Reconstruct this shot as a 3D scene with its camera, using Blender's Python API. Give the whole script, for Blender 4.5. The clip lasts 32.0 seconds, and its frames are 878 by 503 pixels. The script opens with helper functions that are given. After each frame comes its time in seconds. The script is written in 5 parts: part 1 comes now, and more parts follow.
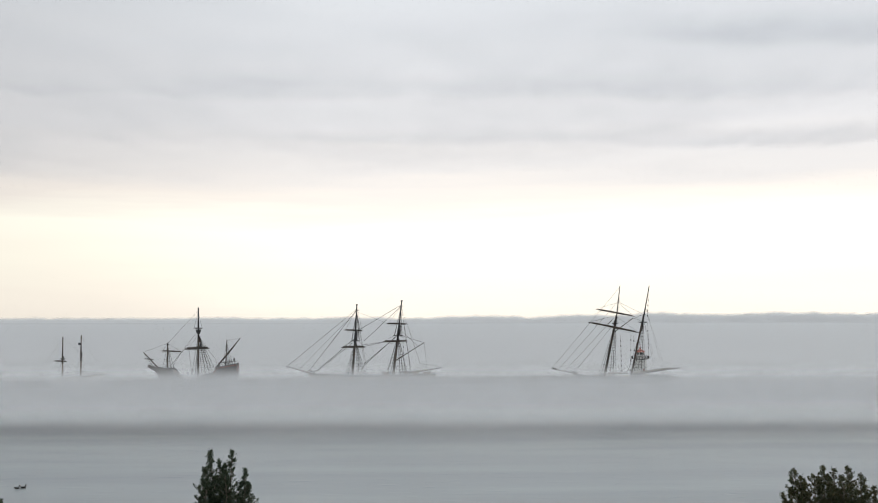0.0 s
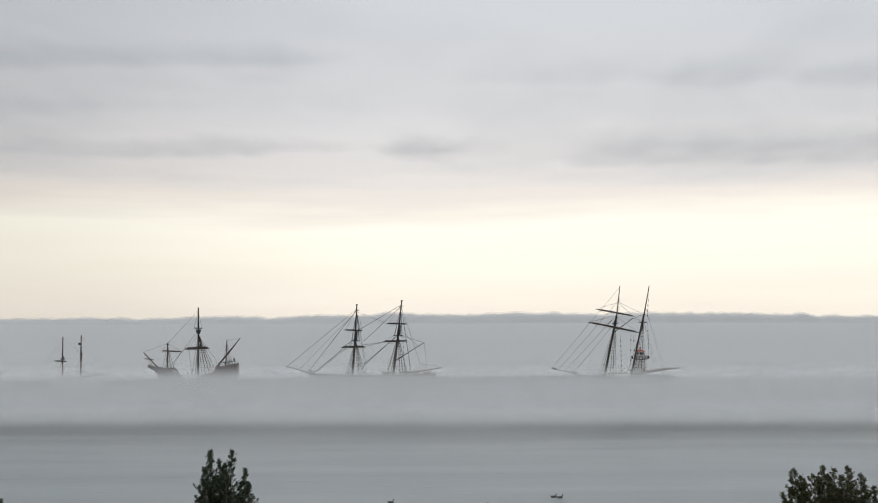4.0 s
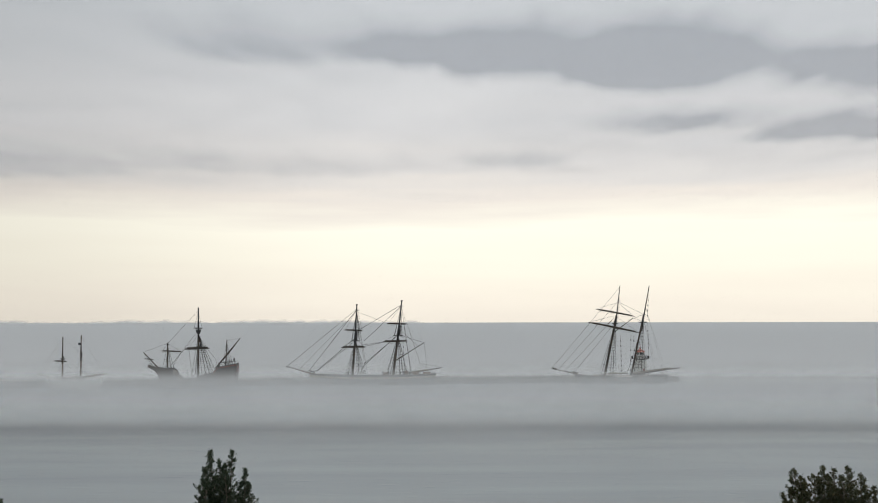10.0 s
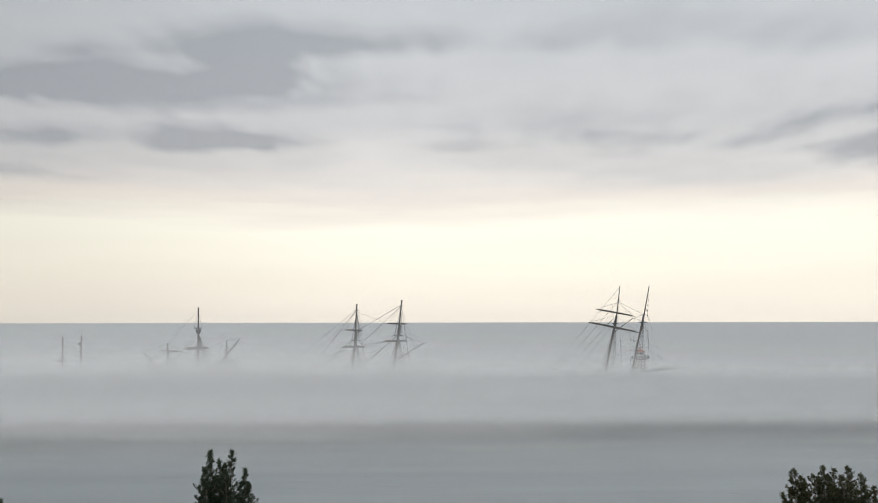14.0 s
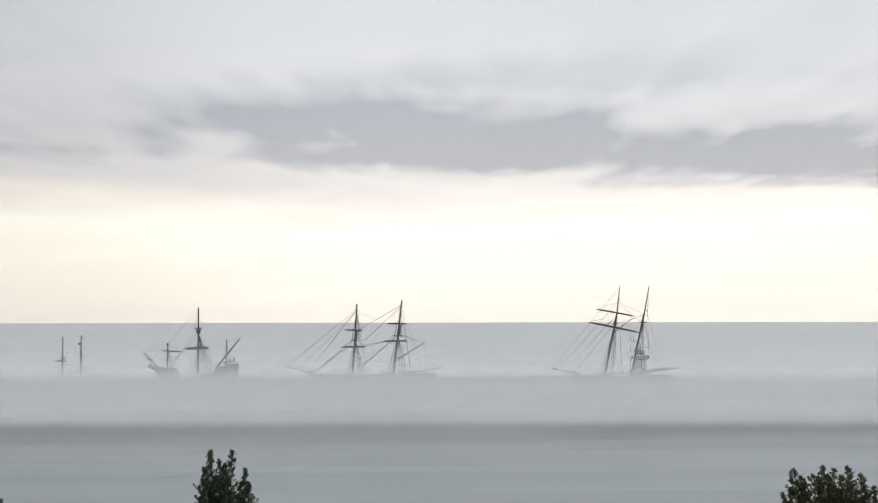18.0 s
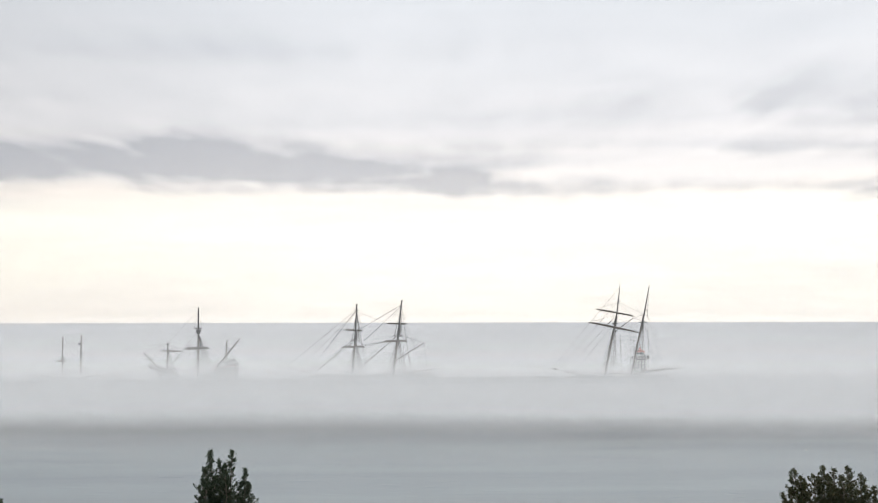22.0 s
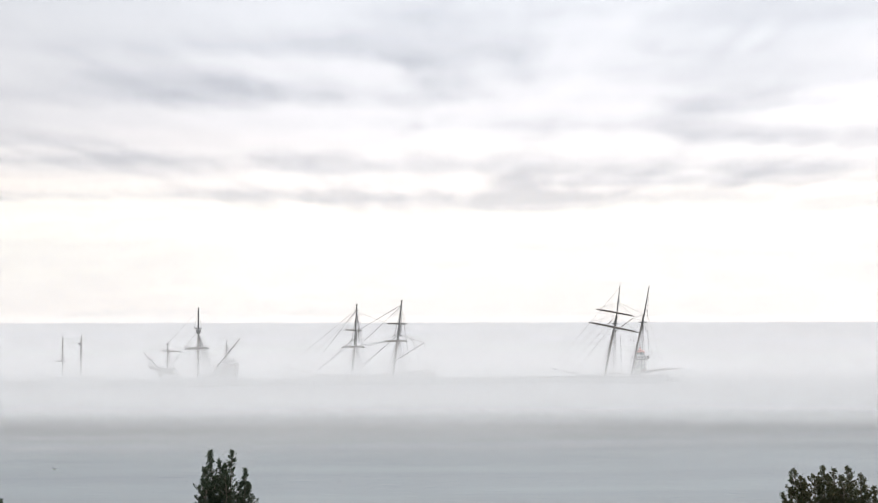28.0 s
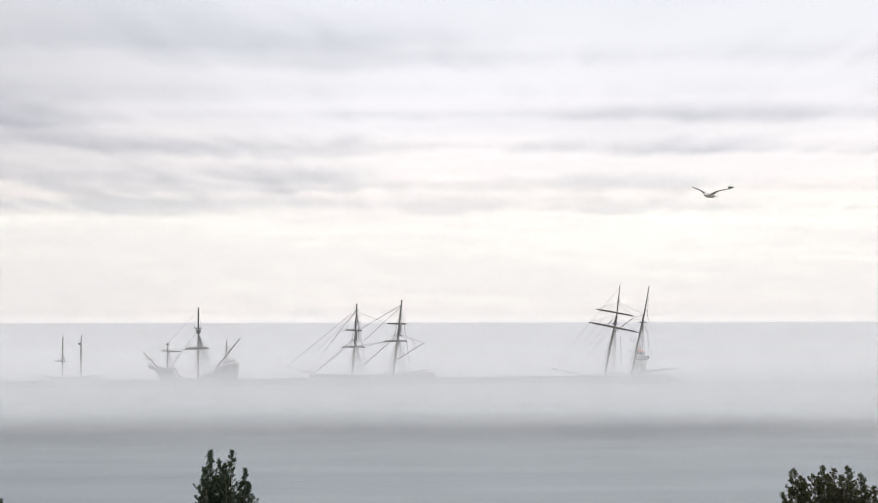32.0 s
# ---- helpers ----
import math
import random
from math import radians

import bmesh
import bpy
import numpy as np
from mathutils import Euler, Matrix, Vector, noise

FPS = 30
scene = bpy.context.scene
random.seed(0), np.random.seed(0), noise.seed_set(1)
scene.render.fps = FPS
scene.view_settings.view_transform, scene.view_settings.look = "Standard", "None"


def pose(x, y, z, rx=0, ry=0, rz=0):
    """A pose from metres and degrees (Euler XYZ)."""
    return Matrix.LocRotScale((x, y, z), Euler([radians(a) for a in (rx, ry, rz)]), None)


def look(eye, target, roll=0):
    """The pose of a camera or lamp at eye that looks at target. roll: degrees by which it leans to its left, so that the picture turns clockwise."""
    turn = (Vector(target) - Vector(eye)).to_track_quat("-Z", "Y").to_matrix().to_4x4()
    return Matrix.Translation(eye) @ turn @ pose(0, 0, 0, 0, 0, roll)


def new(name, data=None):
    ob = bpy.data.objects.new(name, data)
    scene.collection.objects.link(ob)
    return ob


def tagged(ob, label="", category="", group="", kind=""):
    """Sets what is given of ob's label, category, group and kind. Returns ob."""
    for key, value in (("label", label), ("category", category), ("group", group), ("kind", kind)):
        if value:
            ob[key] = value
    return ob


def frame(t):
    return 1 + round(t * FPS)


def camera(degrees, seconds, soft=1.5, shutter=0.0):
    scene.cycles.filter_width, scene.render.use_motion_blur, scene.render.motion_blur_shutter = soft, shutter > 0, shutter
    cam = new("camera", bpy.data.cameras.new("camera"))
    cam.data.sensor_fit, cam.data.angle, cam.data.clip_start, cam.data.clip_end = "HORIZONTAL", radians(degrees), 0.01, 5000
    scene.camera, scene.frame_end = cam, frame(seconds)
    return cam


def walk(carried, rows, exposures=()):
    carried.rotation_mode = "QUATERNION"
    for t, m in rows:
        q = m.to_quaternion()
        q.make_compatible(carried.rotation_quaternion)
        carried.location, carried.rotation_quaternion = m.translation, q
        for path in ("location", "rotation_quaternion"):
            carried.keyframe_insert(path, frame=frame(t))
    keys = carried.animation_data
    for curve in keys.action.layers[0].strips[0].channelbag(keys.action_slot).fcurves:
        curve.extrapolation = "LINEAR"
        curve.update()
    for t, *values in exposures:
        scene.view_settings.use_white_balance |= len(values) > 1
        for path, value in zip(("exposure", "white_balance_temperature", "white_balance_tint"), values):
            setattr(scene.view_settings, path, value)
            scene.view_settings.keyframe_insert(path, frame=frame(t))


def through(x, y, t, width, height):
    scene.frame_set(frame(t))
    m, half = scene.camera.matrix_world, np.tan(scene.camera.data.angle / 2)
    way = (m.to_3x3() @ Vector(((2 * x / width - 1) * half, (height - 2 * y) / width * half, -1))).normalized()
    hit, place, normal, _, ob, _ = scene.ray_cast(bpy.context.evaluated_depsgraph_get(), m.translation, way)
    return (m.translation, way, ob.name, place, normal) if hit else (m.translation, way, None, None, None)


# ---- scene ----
F_LEN = 2154.0          # focal length in picture widths / 1568
EYE = 24.0              # height of the camera above the water
cam = camera(2 * math.degrees(math.atan(784 / F_LEN)), 32.0, soft=1.1)
CAM_POSE = look((0, 0, EYE), (0, 1000, EYE + 1000 * 126 / F_LEN), roll=-0.1)
walk(cam, [(0.0, CAM_POSE), (32.0, CAM_POSE)],
     exposures=[(0.0, 0.36, 6500, 10), (1.5, 0.29, 6500, 10), (3.0, 0.17, 6500, 10), (6.0, 0.11, 6520, 10), (9.0, 0.1, 6540, 9), (13.0, 0.11, 6530, 9),
                (16.5, 0.2, 6500, 10), (19.0, 0.42, 6500, 10), (21.0, 0.5, 6510, 10.5), (23.0, 0.59, 6530, 11), (25.0, 0.66, 6540, 11.5),
                (28.0, 0.73, 6540, 12.5), (29.5, 0.71, 6530, 12.5), (31.0, 0.53, 6500, 13), (32.0, 0.53, 6500, 13)])

# ------------------------------------------------------------------ world and sun
scene.cycles.transparent_max_bounces = 64


def make_world():
    w = bpy.data.worlds.new("overcast_sky")
    w.use_nodes = True
    scene.world = w
    nt = w.node_tree
    nt.nodes.clear()
    out = nt.nodes.new("ShaderNodeOutputWorld")
    sky = nt.nodes.new("ShaderNodeTexSky")
    sky.sky_type = 'NISHITA'
    sky.sun_disc = False
    sky.sun_elevation = radians(61)
    sky.sun_rotation = radians(8)
    sky.dust_density = 4.0
    b1 = nt.nodes.new("ShaderNodeBackground")
    b1.inputs[1].default_value = 0.06
    nt.links.new(sky.outputs[0], b1.inputs[0])
    co = nt.nodes.new("ShaderNodeTexCoord")
    sp = nt.nodes.new("ShaderNodeSeparateXYZ")
    nt.links.new(co.outputs["Generated"], sp.inputs[0])
    # faint long streaks in the veil of high cloud
    mp = nt.nodes.new("ShaderNodeMapping")
    mp.inputs["Scale"].default_value = (2.2, 2.2, 26.0)
    nt.links.new(co.outputs["Generated"], mp.inputs[0])
    nz = nt.nodes.new("ShaderNodeTexNoise")
    nz.inputs["Scale"].default_value = 2.0
    nz.inputs["Detail"].default_value = 5.0
    nt.links.new(mp.outputs[0], nz.inputs["Vector"])
    wob = nt.nodes.new("ShaderNodeMath")
    wob.operation = 'MULTIPLY_ADD'
    wob.inputs[1].default_value = 0.05
    nt.links.new(nz.outputs[0], wob.inputs[0])
    nt.links.new(sp.outputs[2], wob.inputs[2])
    mr = nt.nodes.new("ShaderNodeMapRange")
    mr.inputs[1].default_value = 0.025
    mr.inputs[2].default_value = 0.525
    nt.links.new(wob.outputs[0], mr.inputs[0])
    rp = nt.nodes.new("ShaderNodeValToRGB")
    el = rp.color_ramp.elements
    stops = [(0.0, (0.90, 0.83, 0.73)), (0.035, (0.95, 0.88, 0.77)), (0.10, (1.0, 0.95, 0.82)), (0.16, (1.04, 1.0, 0.87)),
             (0.205, (0.86, 0.80, 0.735)), (0.245, (0.74, 0.715, 0.695)), (0.32, (0.69, 0.685, 0.69)),
             (0.46, (0.635, 0.65, 0.67)), (0.60, (0.60, 0.63, 0.66)), (1.0, (0.50, 0.54, 0.58))]
    el[0].position, el[0].color = stops[0][0], (*stops[0][1], 1)
    el[1].position, el[1].color = stops[-1][0], (*stops[-1][1], 1)
    for p, c in stops[1:-1]:
        e = el.new(p)
        e.color = (*c, 1)
    nt.links.new(mr.outputs[0], rp.inputs[0])
    # the cover thins towards the hidden sun: the sky is duller on the left
    side = nt.nodes.new("ShaderNodeMapRange")
    side.interpolation_type = 'SMOOTHSTEP'
    side.inputs[1].default_value, side.inputs[2].default_value = -0.42, -0.02
    side.inputs[3].default_value, side.inputs[4].default_value = 0.77, 1.0
    nt.links.new(sp.outputs[0], side.inputs[0])
    b2 = nt.nodes.new("ShaderNodeBackground")
    nt.links.new(side.outputs[0], b2.inputs[1])
    nt.links.new(rp.outputs[0], b2.inputs[0])
    # nearly closed cloud cover in front of the clear sky
    ad = nt.nodes.new("ShaderNodeMixShader")
    ad.inputs[0].default_value = 0.95
    nt.links.new(b1.outputs[0], ad.inputs[1])
    nt.links.new(b2.outputs[0], ad.inputs[2])
    nt.links.new(ad.outputs[0], out.inputs[0])


make_world()
sun_data = bpy.data.lights.new("sun", 'SUN')
sun_data.energy = 2.15
sun_data.angle = radians(40)
sun_data.color = (1.0, 0.95, 0.86)
sun = new("sun", sun_data)
sun.matrix_world = look((0, 0, 0), (-0.07, -0.48, -0.875))

# ------------------------------------------------------------------ materials


class Nodes:
    def __init__(self, name):
        self.mat = bpy.data.materials.new(name)
        self.mat.use_nodes = True
        self.t = self.mat.node_tree
        self.t.nodes.clear()
        self.out = self.t.nodes.new("ShaderNodeOutputMaterial")

    def n(self, kind, **props):
        nd = self.t.nodes.new(kind)
        for k, v in props.items():
            if k == "operation":
                nd.operation = v
            elif k == "data_type":
                nd.data_type = v
            elif k == "blend_type":
                nd.blend_type = v
            elif k == "interpolation_type":
                nd.interpolation_type = v
        return nd

    def link(self, a, b):
        self.t.links.new(a, b)

    def val(self, sock, v):
        if hasattr(v, "node"):
            self.link(v, sock)
        else:
            sock.default_value = v

    def math(self, op, a, b=0.0, c=0.0, clamp=False):
        nd = self.n("ShaderNodeMath", operation=op)
        nd.use_clamp = clamp
        self.val(nd.inputs[0], a)
        self.val(nd.inputs[1], b)
        self.val(nd.inputs[2], c)
        return nd.outputs[0]

    def remap(self, v, a, b, c=0.0, d=1.0, smooth=True):
        nd = self.n("ShaderNodeMapRange")
        nd.interpolation_type = 'SMOOTHSTEP' if smooth else 'LINEAR'
        self.val(nd.inputs[0], v)
        for i, x in enumerate((a, b, c, d)):
            self.val(nd.inputs[i + 1], x)
        return nd.outputs[0]

    def coord(self, which="Object", scale=(1, 1, 1), shift=(0, 0, 0)):
        co = self.n("ShaderNodeTexCoord")
        mp = self.n("ShaderNodeMapping")
        mp.inputs["Scale"].default_value = scale
        mp.inputs["Location"].default_value = shift
        self.link(co.outputs[which], mp.inputs[0])
        return mp.outputs[0]

    def noise(self, vec, scale, detail=4.0, rough=0.55, distort=0.0):
        nd = self.n("ShaderNodeTexNoise")
        nd.inputs["Scale"].default_value = scale
        nd.inputs["Detail"].default_value = detail
        nd.inputs["Roughness"].default_value = rough
        nd.inputs["Distortion"].default_value = distort
        self.link(vec, nd.inputs["Vector"])
        return nd.outputs[0]

    def ramp(self, v, stops):
        nd = self.n("ShaderNodeValToRGB")
        el = nd.color_ramp.elements
        el[0].position, el[0].color = stops[0][0], (*stops[0][1], 1)
        el[1].position, el[1].color = stops[-1][0], (*stops[-1][1], 1)
        for p, c in stops[1:-1]:
            e = el.new(p)
            e.color = (*c, 1)
        self.link(v, nd.inputs[0])
        return nd.outputs[0]

    def xyz(self, vec):
        nd = self.n("ShaderNodeSeparateXYZ")
        self.link(vec, nd.inputs[0])
        return nd.outputs


def solid(name, c0, c1, rough=0.6, scale=3.0, stretch=(1, 1, 1), metal=0.0, bump=0.15, vary=0.0):
    """Two-tone procedural surface: broad blotches, fine grain, bump."""
    m = Nodes(name)
    p = m.n("ShaderNodeBsdfPrincipled")
    v = m.coord("Object", stretch)
    a = m.noise(v, scale * 0.35, 3.0)
    b = m.noise(v, scale * 3.0, 6.0, 0.65)
    f = m.math('MULTIPLY_ADD', b, 0.55, m.math('MULTIPLY', a, 0.55), clamp=True)
    if vary:
        oi = m.n("ShaderNodeObjectInfo")
        f = m.math('ADD', f, m.math('MULTIPLY', m.math('SUBTRACT', oi.outputs["Random"], 0.5), vary), clamp=True)
    col = m.ramp(f, [(0.3, c0), (0.75, c1)])
    m.link(col, p.inputs["Base Color"])
    m.link(m.remap(b, 0.2, 0.8, max(rough - 0.15, 0.05), min(rough + 0.15, 1.0)), p.inputs["Roughness"])
    p.inputs["Metallic"].default_value = metal
    bp = m.n("ShaderNodeBump")
    bp.inputs["Strength"].default_value = bump
    bp.inputs["Distance"].default_value = 0.03
    m.link(b, bp.inputs["Height"])
    m.link(bp.outputs[0], p.inputs["Normal"])
    m.link(p.outputs[0], m.out.inputs[0])
    return m.mat


M_SPAR = solid("dark_varnished_spar", (0.022, 0.014, 0.010), (0.06, 0.038, 0.025), 0.5, 2.0, (3, 3, 0.3))
M_SPAR_LIGHT = solid("oiled_pine_spar", (0.07, 0.042, 0.024), (0.17, 0.10, 0.055), 0.5, 2.0, (3, 3, 0.3))
M_SPAR_GREY = solid("black_painted_spar", (0.012, 0.012, 0.013), (0.035, 0.035, 0.038), 0.45, 2.0)
M_ROPE = solid("tarred_rope", (0.015, 0.013, 0.011), (0.045, 0.038, 0.03), 0.9, 8.0)
M_HULL_BLACK = solid("black_hull_paint", (0.015, 0.016, 0.018), (0.04, 0.042, 0.045), 0.4, 0.8, (0.3, 1, 2))
M_HULL_GREEN = solid("dark_green_hull_paint", (0.016, 0.026, 0.022), (0.04, 0.055, 0.045), 0.4, 0.8, (0.3, 1, 2))
M_HULL_OCHRE = solid("buff_hull_band", (0.20, 0.17, 0.12), (0.32, 0.28, 0.20), 0.5, 0.8, (0.3, 1, 2))
M_HULL_BROWN = solid("tarred_oak_planking", (0.026, 0.019, 0.016), (0.068, 0.047, 0.038), 0.65, 0.9, (0.25, 1, 3), bump=0.4)
M_HULL_RED = solid("oxblood_paint", (0.11, 0.022, 0.014), (0.21, 0.05, 0.03), 0.55, 1.2)
M_DECK = solid("scrubbed_deck_planks", (0.22, 0.16, 0.10), (0.38, 0.29, 0.19), 0.75, 1.5, (0.2, 3, 1))
M_WHITE = solid("weathered_white_paint", (0.56, 0.57, 0.56), (0.80, 0.80, 0.77), 0.55, 0.9)
M_RED = solid("red_roof_paint", (0.24, 0.05, 0.035), (0.36, 0.085, 0.06), 0.5, 1.2)
M_IRON = solid("black_iron", (0.012, 0.012, 0.013), (0.04, 0.04, 0.042), 0.45, 3.0, metal=0.4)
M_CANVAS = solid("furled_canvas", (0.16, 0.145, 0.12), (0.30, 0.28, 0.235), 0.9, 2.5)
M_CANVAS_DARK = solid("damp_brown_canvas", (0.035, 0.028, 0.024), (0.085, 0.07, 0.06), 0.9, 2.5)
M_CONCRETE = solid("wet_concrete", (0.10, 0.098, 0.092), (0.22, 0.215, 0.20), 0.8, 0.6, vary=0.5, bump=0.4)
M_STONE = solid("breakwater_stone", (0.07, 0.068, 0.065), (0.20, 0.19, 0.18), 0.85, 0.7, vary=0.7, bump=0.5)
M_BARK = solid("birch_bark", (0.05, 0.042, 0.035), (0.22, 0.19, 0.16), 0.85, 4.0, (1, 1, 0.4), bump=0.5)
M_EARTH = solid("grassy_shore", (0.022, 0.03, 0.014), (0.07, 0.075, 0.04), 0.95, 0.4, bump=0.6)
M_FEATHER_DARK = solid("dark_feathers", (0.012, 0.011, 0.010), (0.05, 0.042, 0.035), 0.8, 6.0)
M_FEATHER_WHITE = solid("white_feathers", (0.60, 0.60, 0.59), (0.80, 0.80, 0.78), 0.8, 6.0)
M_FEATHER_GREY = solid("slate_grey_feathers", (0.03, 0.032, 0.036), (0.075, 0.078, 0.084), 0.8, 6.0)
M_BILL = solid("ochre_bill", (0.30, 0.16, 0.03), (0.45, 0.26, 0.05), 0.5, 6.0)
M_FLAG_RED = solid("red_bunting", (0.07, 0.022, 0.022), (0.13, 0.045, 0.04), 0.9, 2.0)
M_FLAG_BLUE = solid("navy_bunting", (0.014, 0.018, 0.035), (0.035, 0.04, 0.07), 0.9, 2.0)


def glass_mat():
    m = Nodes("lantern_glass")
    p = m.n("ShaderNodeBsdfPrincipled")
    p.inputs["Base Color"].default_value = (0.10, 0.13, 0.14, 1)
    p.inputs["Roughness"].default_value = 0.08
    m.link(p.outputs[0], m.out.inputs[0])
    return m.mat


M_GLASS = glass_mat()


def leaf_mat(name, c0, c1):
    m = Nodes(name)
    g = m.n("ShaderNodeNewGeometry")
    col = m.ramp(g.outputs["Random Per Island"], [(0.0, c0), (0.55, c1), (1.0, (c1[0] * 1.9, c1[1] * 1.25, c1[2] * 1.1))])
    d = m.n("ShaderNodeBsdfPrincipled")
    d.inputs["Roughness"].default_value = 0.55
    m.link(col, d.inputs["Base Color"])
    t = m.n("ShaderNodeBsdfTranslucent")
    m.link(col, t.inputs[0])
    mx = m.n("ShaderNodeMixShader")
    mx.inputs[0].default_value = 0.25
    m.link(d.outputs[0], mx.inputs[1])
    m.link(t.outputs[0], mx.inputs[2])
    m.link(mx.outputs[0], m.out.inputs[0])
    return m.mat


M_LEAF = leaf_mat("birch_leaves", (0.010, 0.022, 0.012), (0.030, 0.056, 0.028))
M_LEAF_B = leaf_mat("maple_leaves", (0.018, 0.027, 0.011), (0.05, 0.06, 0.022))


def water_mat():
    m = Nodes("lake_water")
    p = m.n("ShaderNodeBsdfPrincipled")
    p.inputs["Base Color"].default_value = (0.14, 0.165, 0.18, 1)
    p.inputs["IOR"].default_value = 1.33
    v = m.coord("Object")
    sw = m.noise(m.coord("Object", (0.010, 0.05, 1.0)), 1.0, 3.0, 0.5, 0.6)
    rip = m.noise(m.coord("Object", (0.30, 1.1, 1.0)), 1.0, 4.0, 0.6)
    lng = m.noise(m.coord("Object", (0.055, 0.28, 1.0)), 1.0, 3.0, 0.55, 0.4)
    # scattered single wavelets
    dash = m.remap(m.noise(m.coord("Object", (0.16, 0.62, 1.0)), 1.0, 2.0, 0.5, 0.3), 0.60, 0.74)
    h = m.math('ADD', m.math('MULTIPLY', dash, 3.0), m.math('ADD', m.math('MULTIPLY', rip, 0.3), m.math('MULTIPLY', lng, 0.9)))
    # wind lanes: ripples only where a breath of air touches the water
    lane = m.remap(sw, 0.42, 0.62, 0.45, 1.0)
    bp = m.n("ShaderNodeBump")
    bp.inputs["Distance"].default_value = 0.25
    m.link(m.math('MULTIPLY', lane, 0.12), bp.inputs["Strength"])
    m.link(h, bp.inputs["Height"])
    m.link(bp.outputs[0], p.inputs["Normal"])
    m.link(m.remap(sw, 0.3, 0.7, 0.325, 0.385), p.inputs["Roughness"])
    m.link(p.outputs[0], m.out.inputs[0])
    return m.mat


M_WATER = water_mat()


def vapour(name, alpha_of, tone=(0.80, 0.81, 0.82), through_light=0.35):
    """A thin sheet of droplets: lets light straight through, scatters the rest."""
    m = Nodes(name)
    alpha = alpha_of(m)
    tr = m.n("ShaderNodeBsdfTransparent")
    df = m.n("ShaderNodeBsdfDiffuse")
    df.inputs[0].default_value = (*tone, 1)
    tl = m.n("ShaderNodeBsdfTranslucent")
    tl.inputs[0].default_value = (*tone, 1)
    sc = m.n("ShaderNodeMixShader")
    sc.inputs[0].default_value = through_light
    m.link(df.outputs[0], sc.inputs[1])
    m.link(tl.outputs[0], sc.inputs[2])
    mx = m.n("ShaderNodeMixShader")
    m.link(alpha, mx.inputs[0])
    m.link(tr.outputs[0], mx.inputs[1])
    m.link(sc.outputs[0], mx.inputs[2])
    m.link(mx.outputs[0], m.out.inputs[0])
    return m.mat


# ------------------------------------------------------------------ mesh helpers


def mesh_of(bm, name, mat, smooth=False):
    me = bpy.data.meshes.new(name)
    bm.normal_update()
    bm.to_mesh(me)
    bm.free()
    if mat is not None:
        me.materials.append(mat)
    if smooth:
        for poly in me.polygons:
            poly.use_smooth = True
    return me


def part(name, bm, mat, parent, label="", smooth=False):
    ob = new(name, mesh_of(bm, name, mat, smooth))
    ob.parent = parent
    if label:
        ob["label"] = label
    return ob


def thing(name, m, label, category, group="", kind=""):
    ob = new(name)
    ob.empty_display_size = 0.5
    ob.matrix_world = m
    return tagged(ob, label, category, group, kind)


def tube(bm, p0, p1, r0, r1=None, seg=8, caps=True):
    """Tapered round bar between two points."""
    r1 = r0 if r1 is None else r1
    a, b = Vector(p0), Vector(p1)
    d = (b - a).normalized()
    s = d.cross(Vector((0, 1, 0)) if abs(d.y) < 0.9 else Vector((1, 0, 0))).normalized()
    u = d.cross(s)
    r_a = [bm.verts.new(a + (s * math.cos(k * math.tau / seg) + u * math.sin(k * math.tau / seg)) * r0) for k in range(seg)]
    r_b = [bm.verts.new(b + (s * math.cos(k * math.tau / seg) + u * math.sin(k * math.tau / seg)) * r1) for k in range(seg)]
    for k in range(seg):
        bm.faces.new((r_a[k], r_a[(k + 1) % seg], r_b[(k + 1) % seg], r_b[k]))
    if caps:
        bm.faces.new(r_a[::-1])
        bm.faces.new(r_b)
    return bm


def bar(p0, p1, r0, r1=None, seg=8):
    return tube(bmesh.new(), p0, p1, r0, r1, seg)


def spar_bm(p0, p1, r_mid, r_end, seg=10):
    """A yard: thickest amidships, tapering to both arms."""
    bm = bmesh.new()
    a, b = Vector(p0), Vector(p1)
    cuts = [0, 0.12, 0.35, 0.65, 0.88, 1]
    rad = [r_end, (r_mid + r_end) * 0.55, r_mid, r_mid, (r_mid + r_end) * 0.55, r_end]
    for i in range(5):
        tube(bm, a.lerp(b, cuts[i]), a.lerp(b, cuts[i + 1]), rad[i], rad[i + 1], seg, caps=i in (0, 4))
    return bm


def rope_bm(p0, p1, r=0.04, sag=0.0):
    a, b = Vector(p0), Vector(p1)
    bm = bmesh.new()
    n = 1 if sag == 0 else 6
    pts = [a.lerp(b, i / n) - Vector((0, 0, sag * 4 * (i / n) * (1 - i / n))) for i in range(n + 1)]
    for i in range(n):
        tube(bm, pts[i], pts[i + 1], r, r, 5, caps=False)
    return bm


def box_bm(cx, cy, cz, sx, sy, sz, bevel=0.0, bm=None):
    bm = bm or bmesh.new()
    r = bmesh.ops.create_cube(bm, size=1.0, matrix=Matrix.LocRotScale((cx, cy, cz), None, (sx, sy, sz)))
    if bevel:
        es = list({e for v in r["verts"] for e in v.link_edges})
        bmesh.ops.bevel(bm, geom=es, offset=bevel, segments=1, affect='EDGES')
    return bm


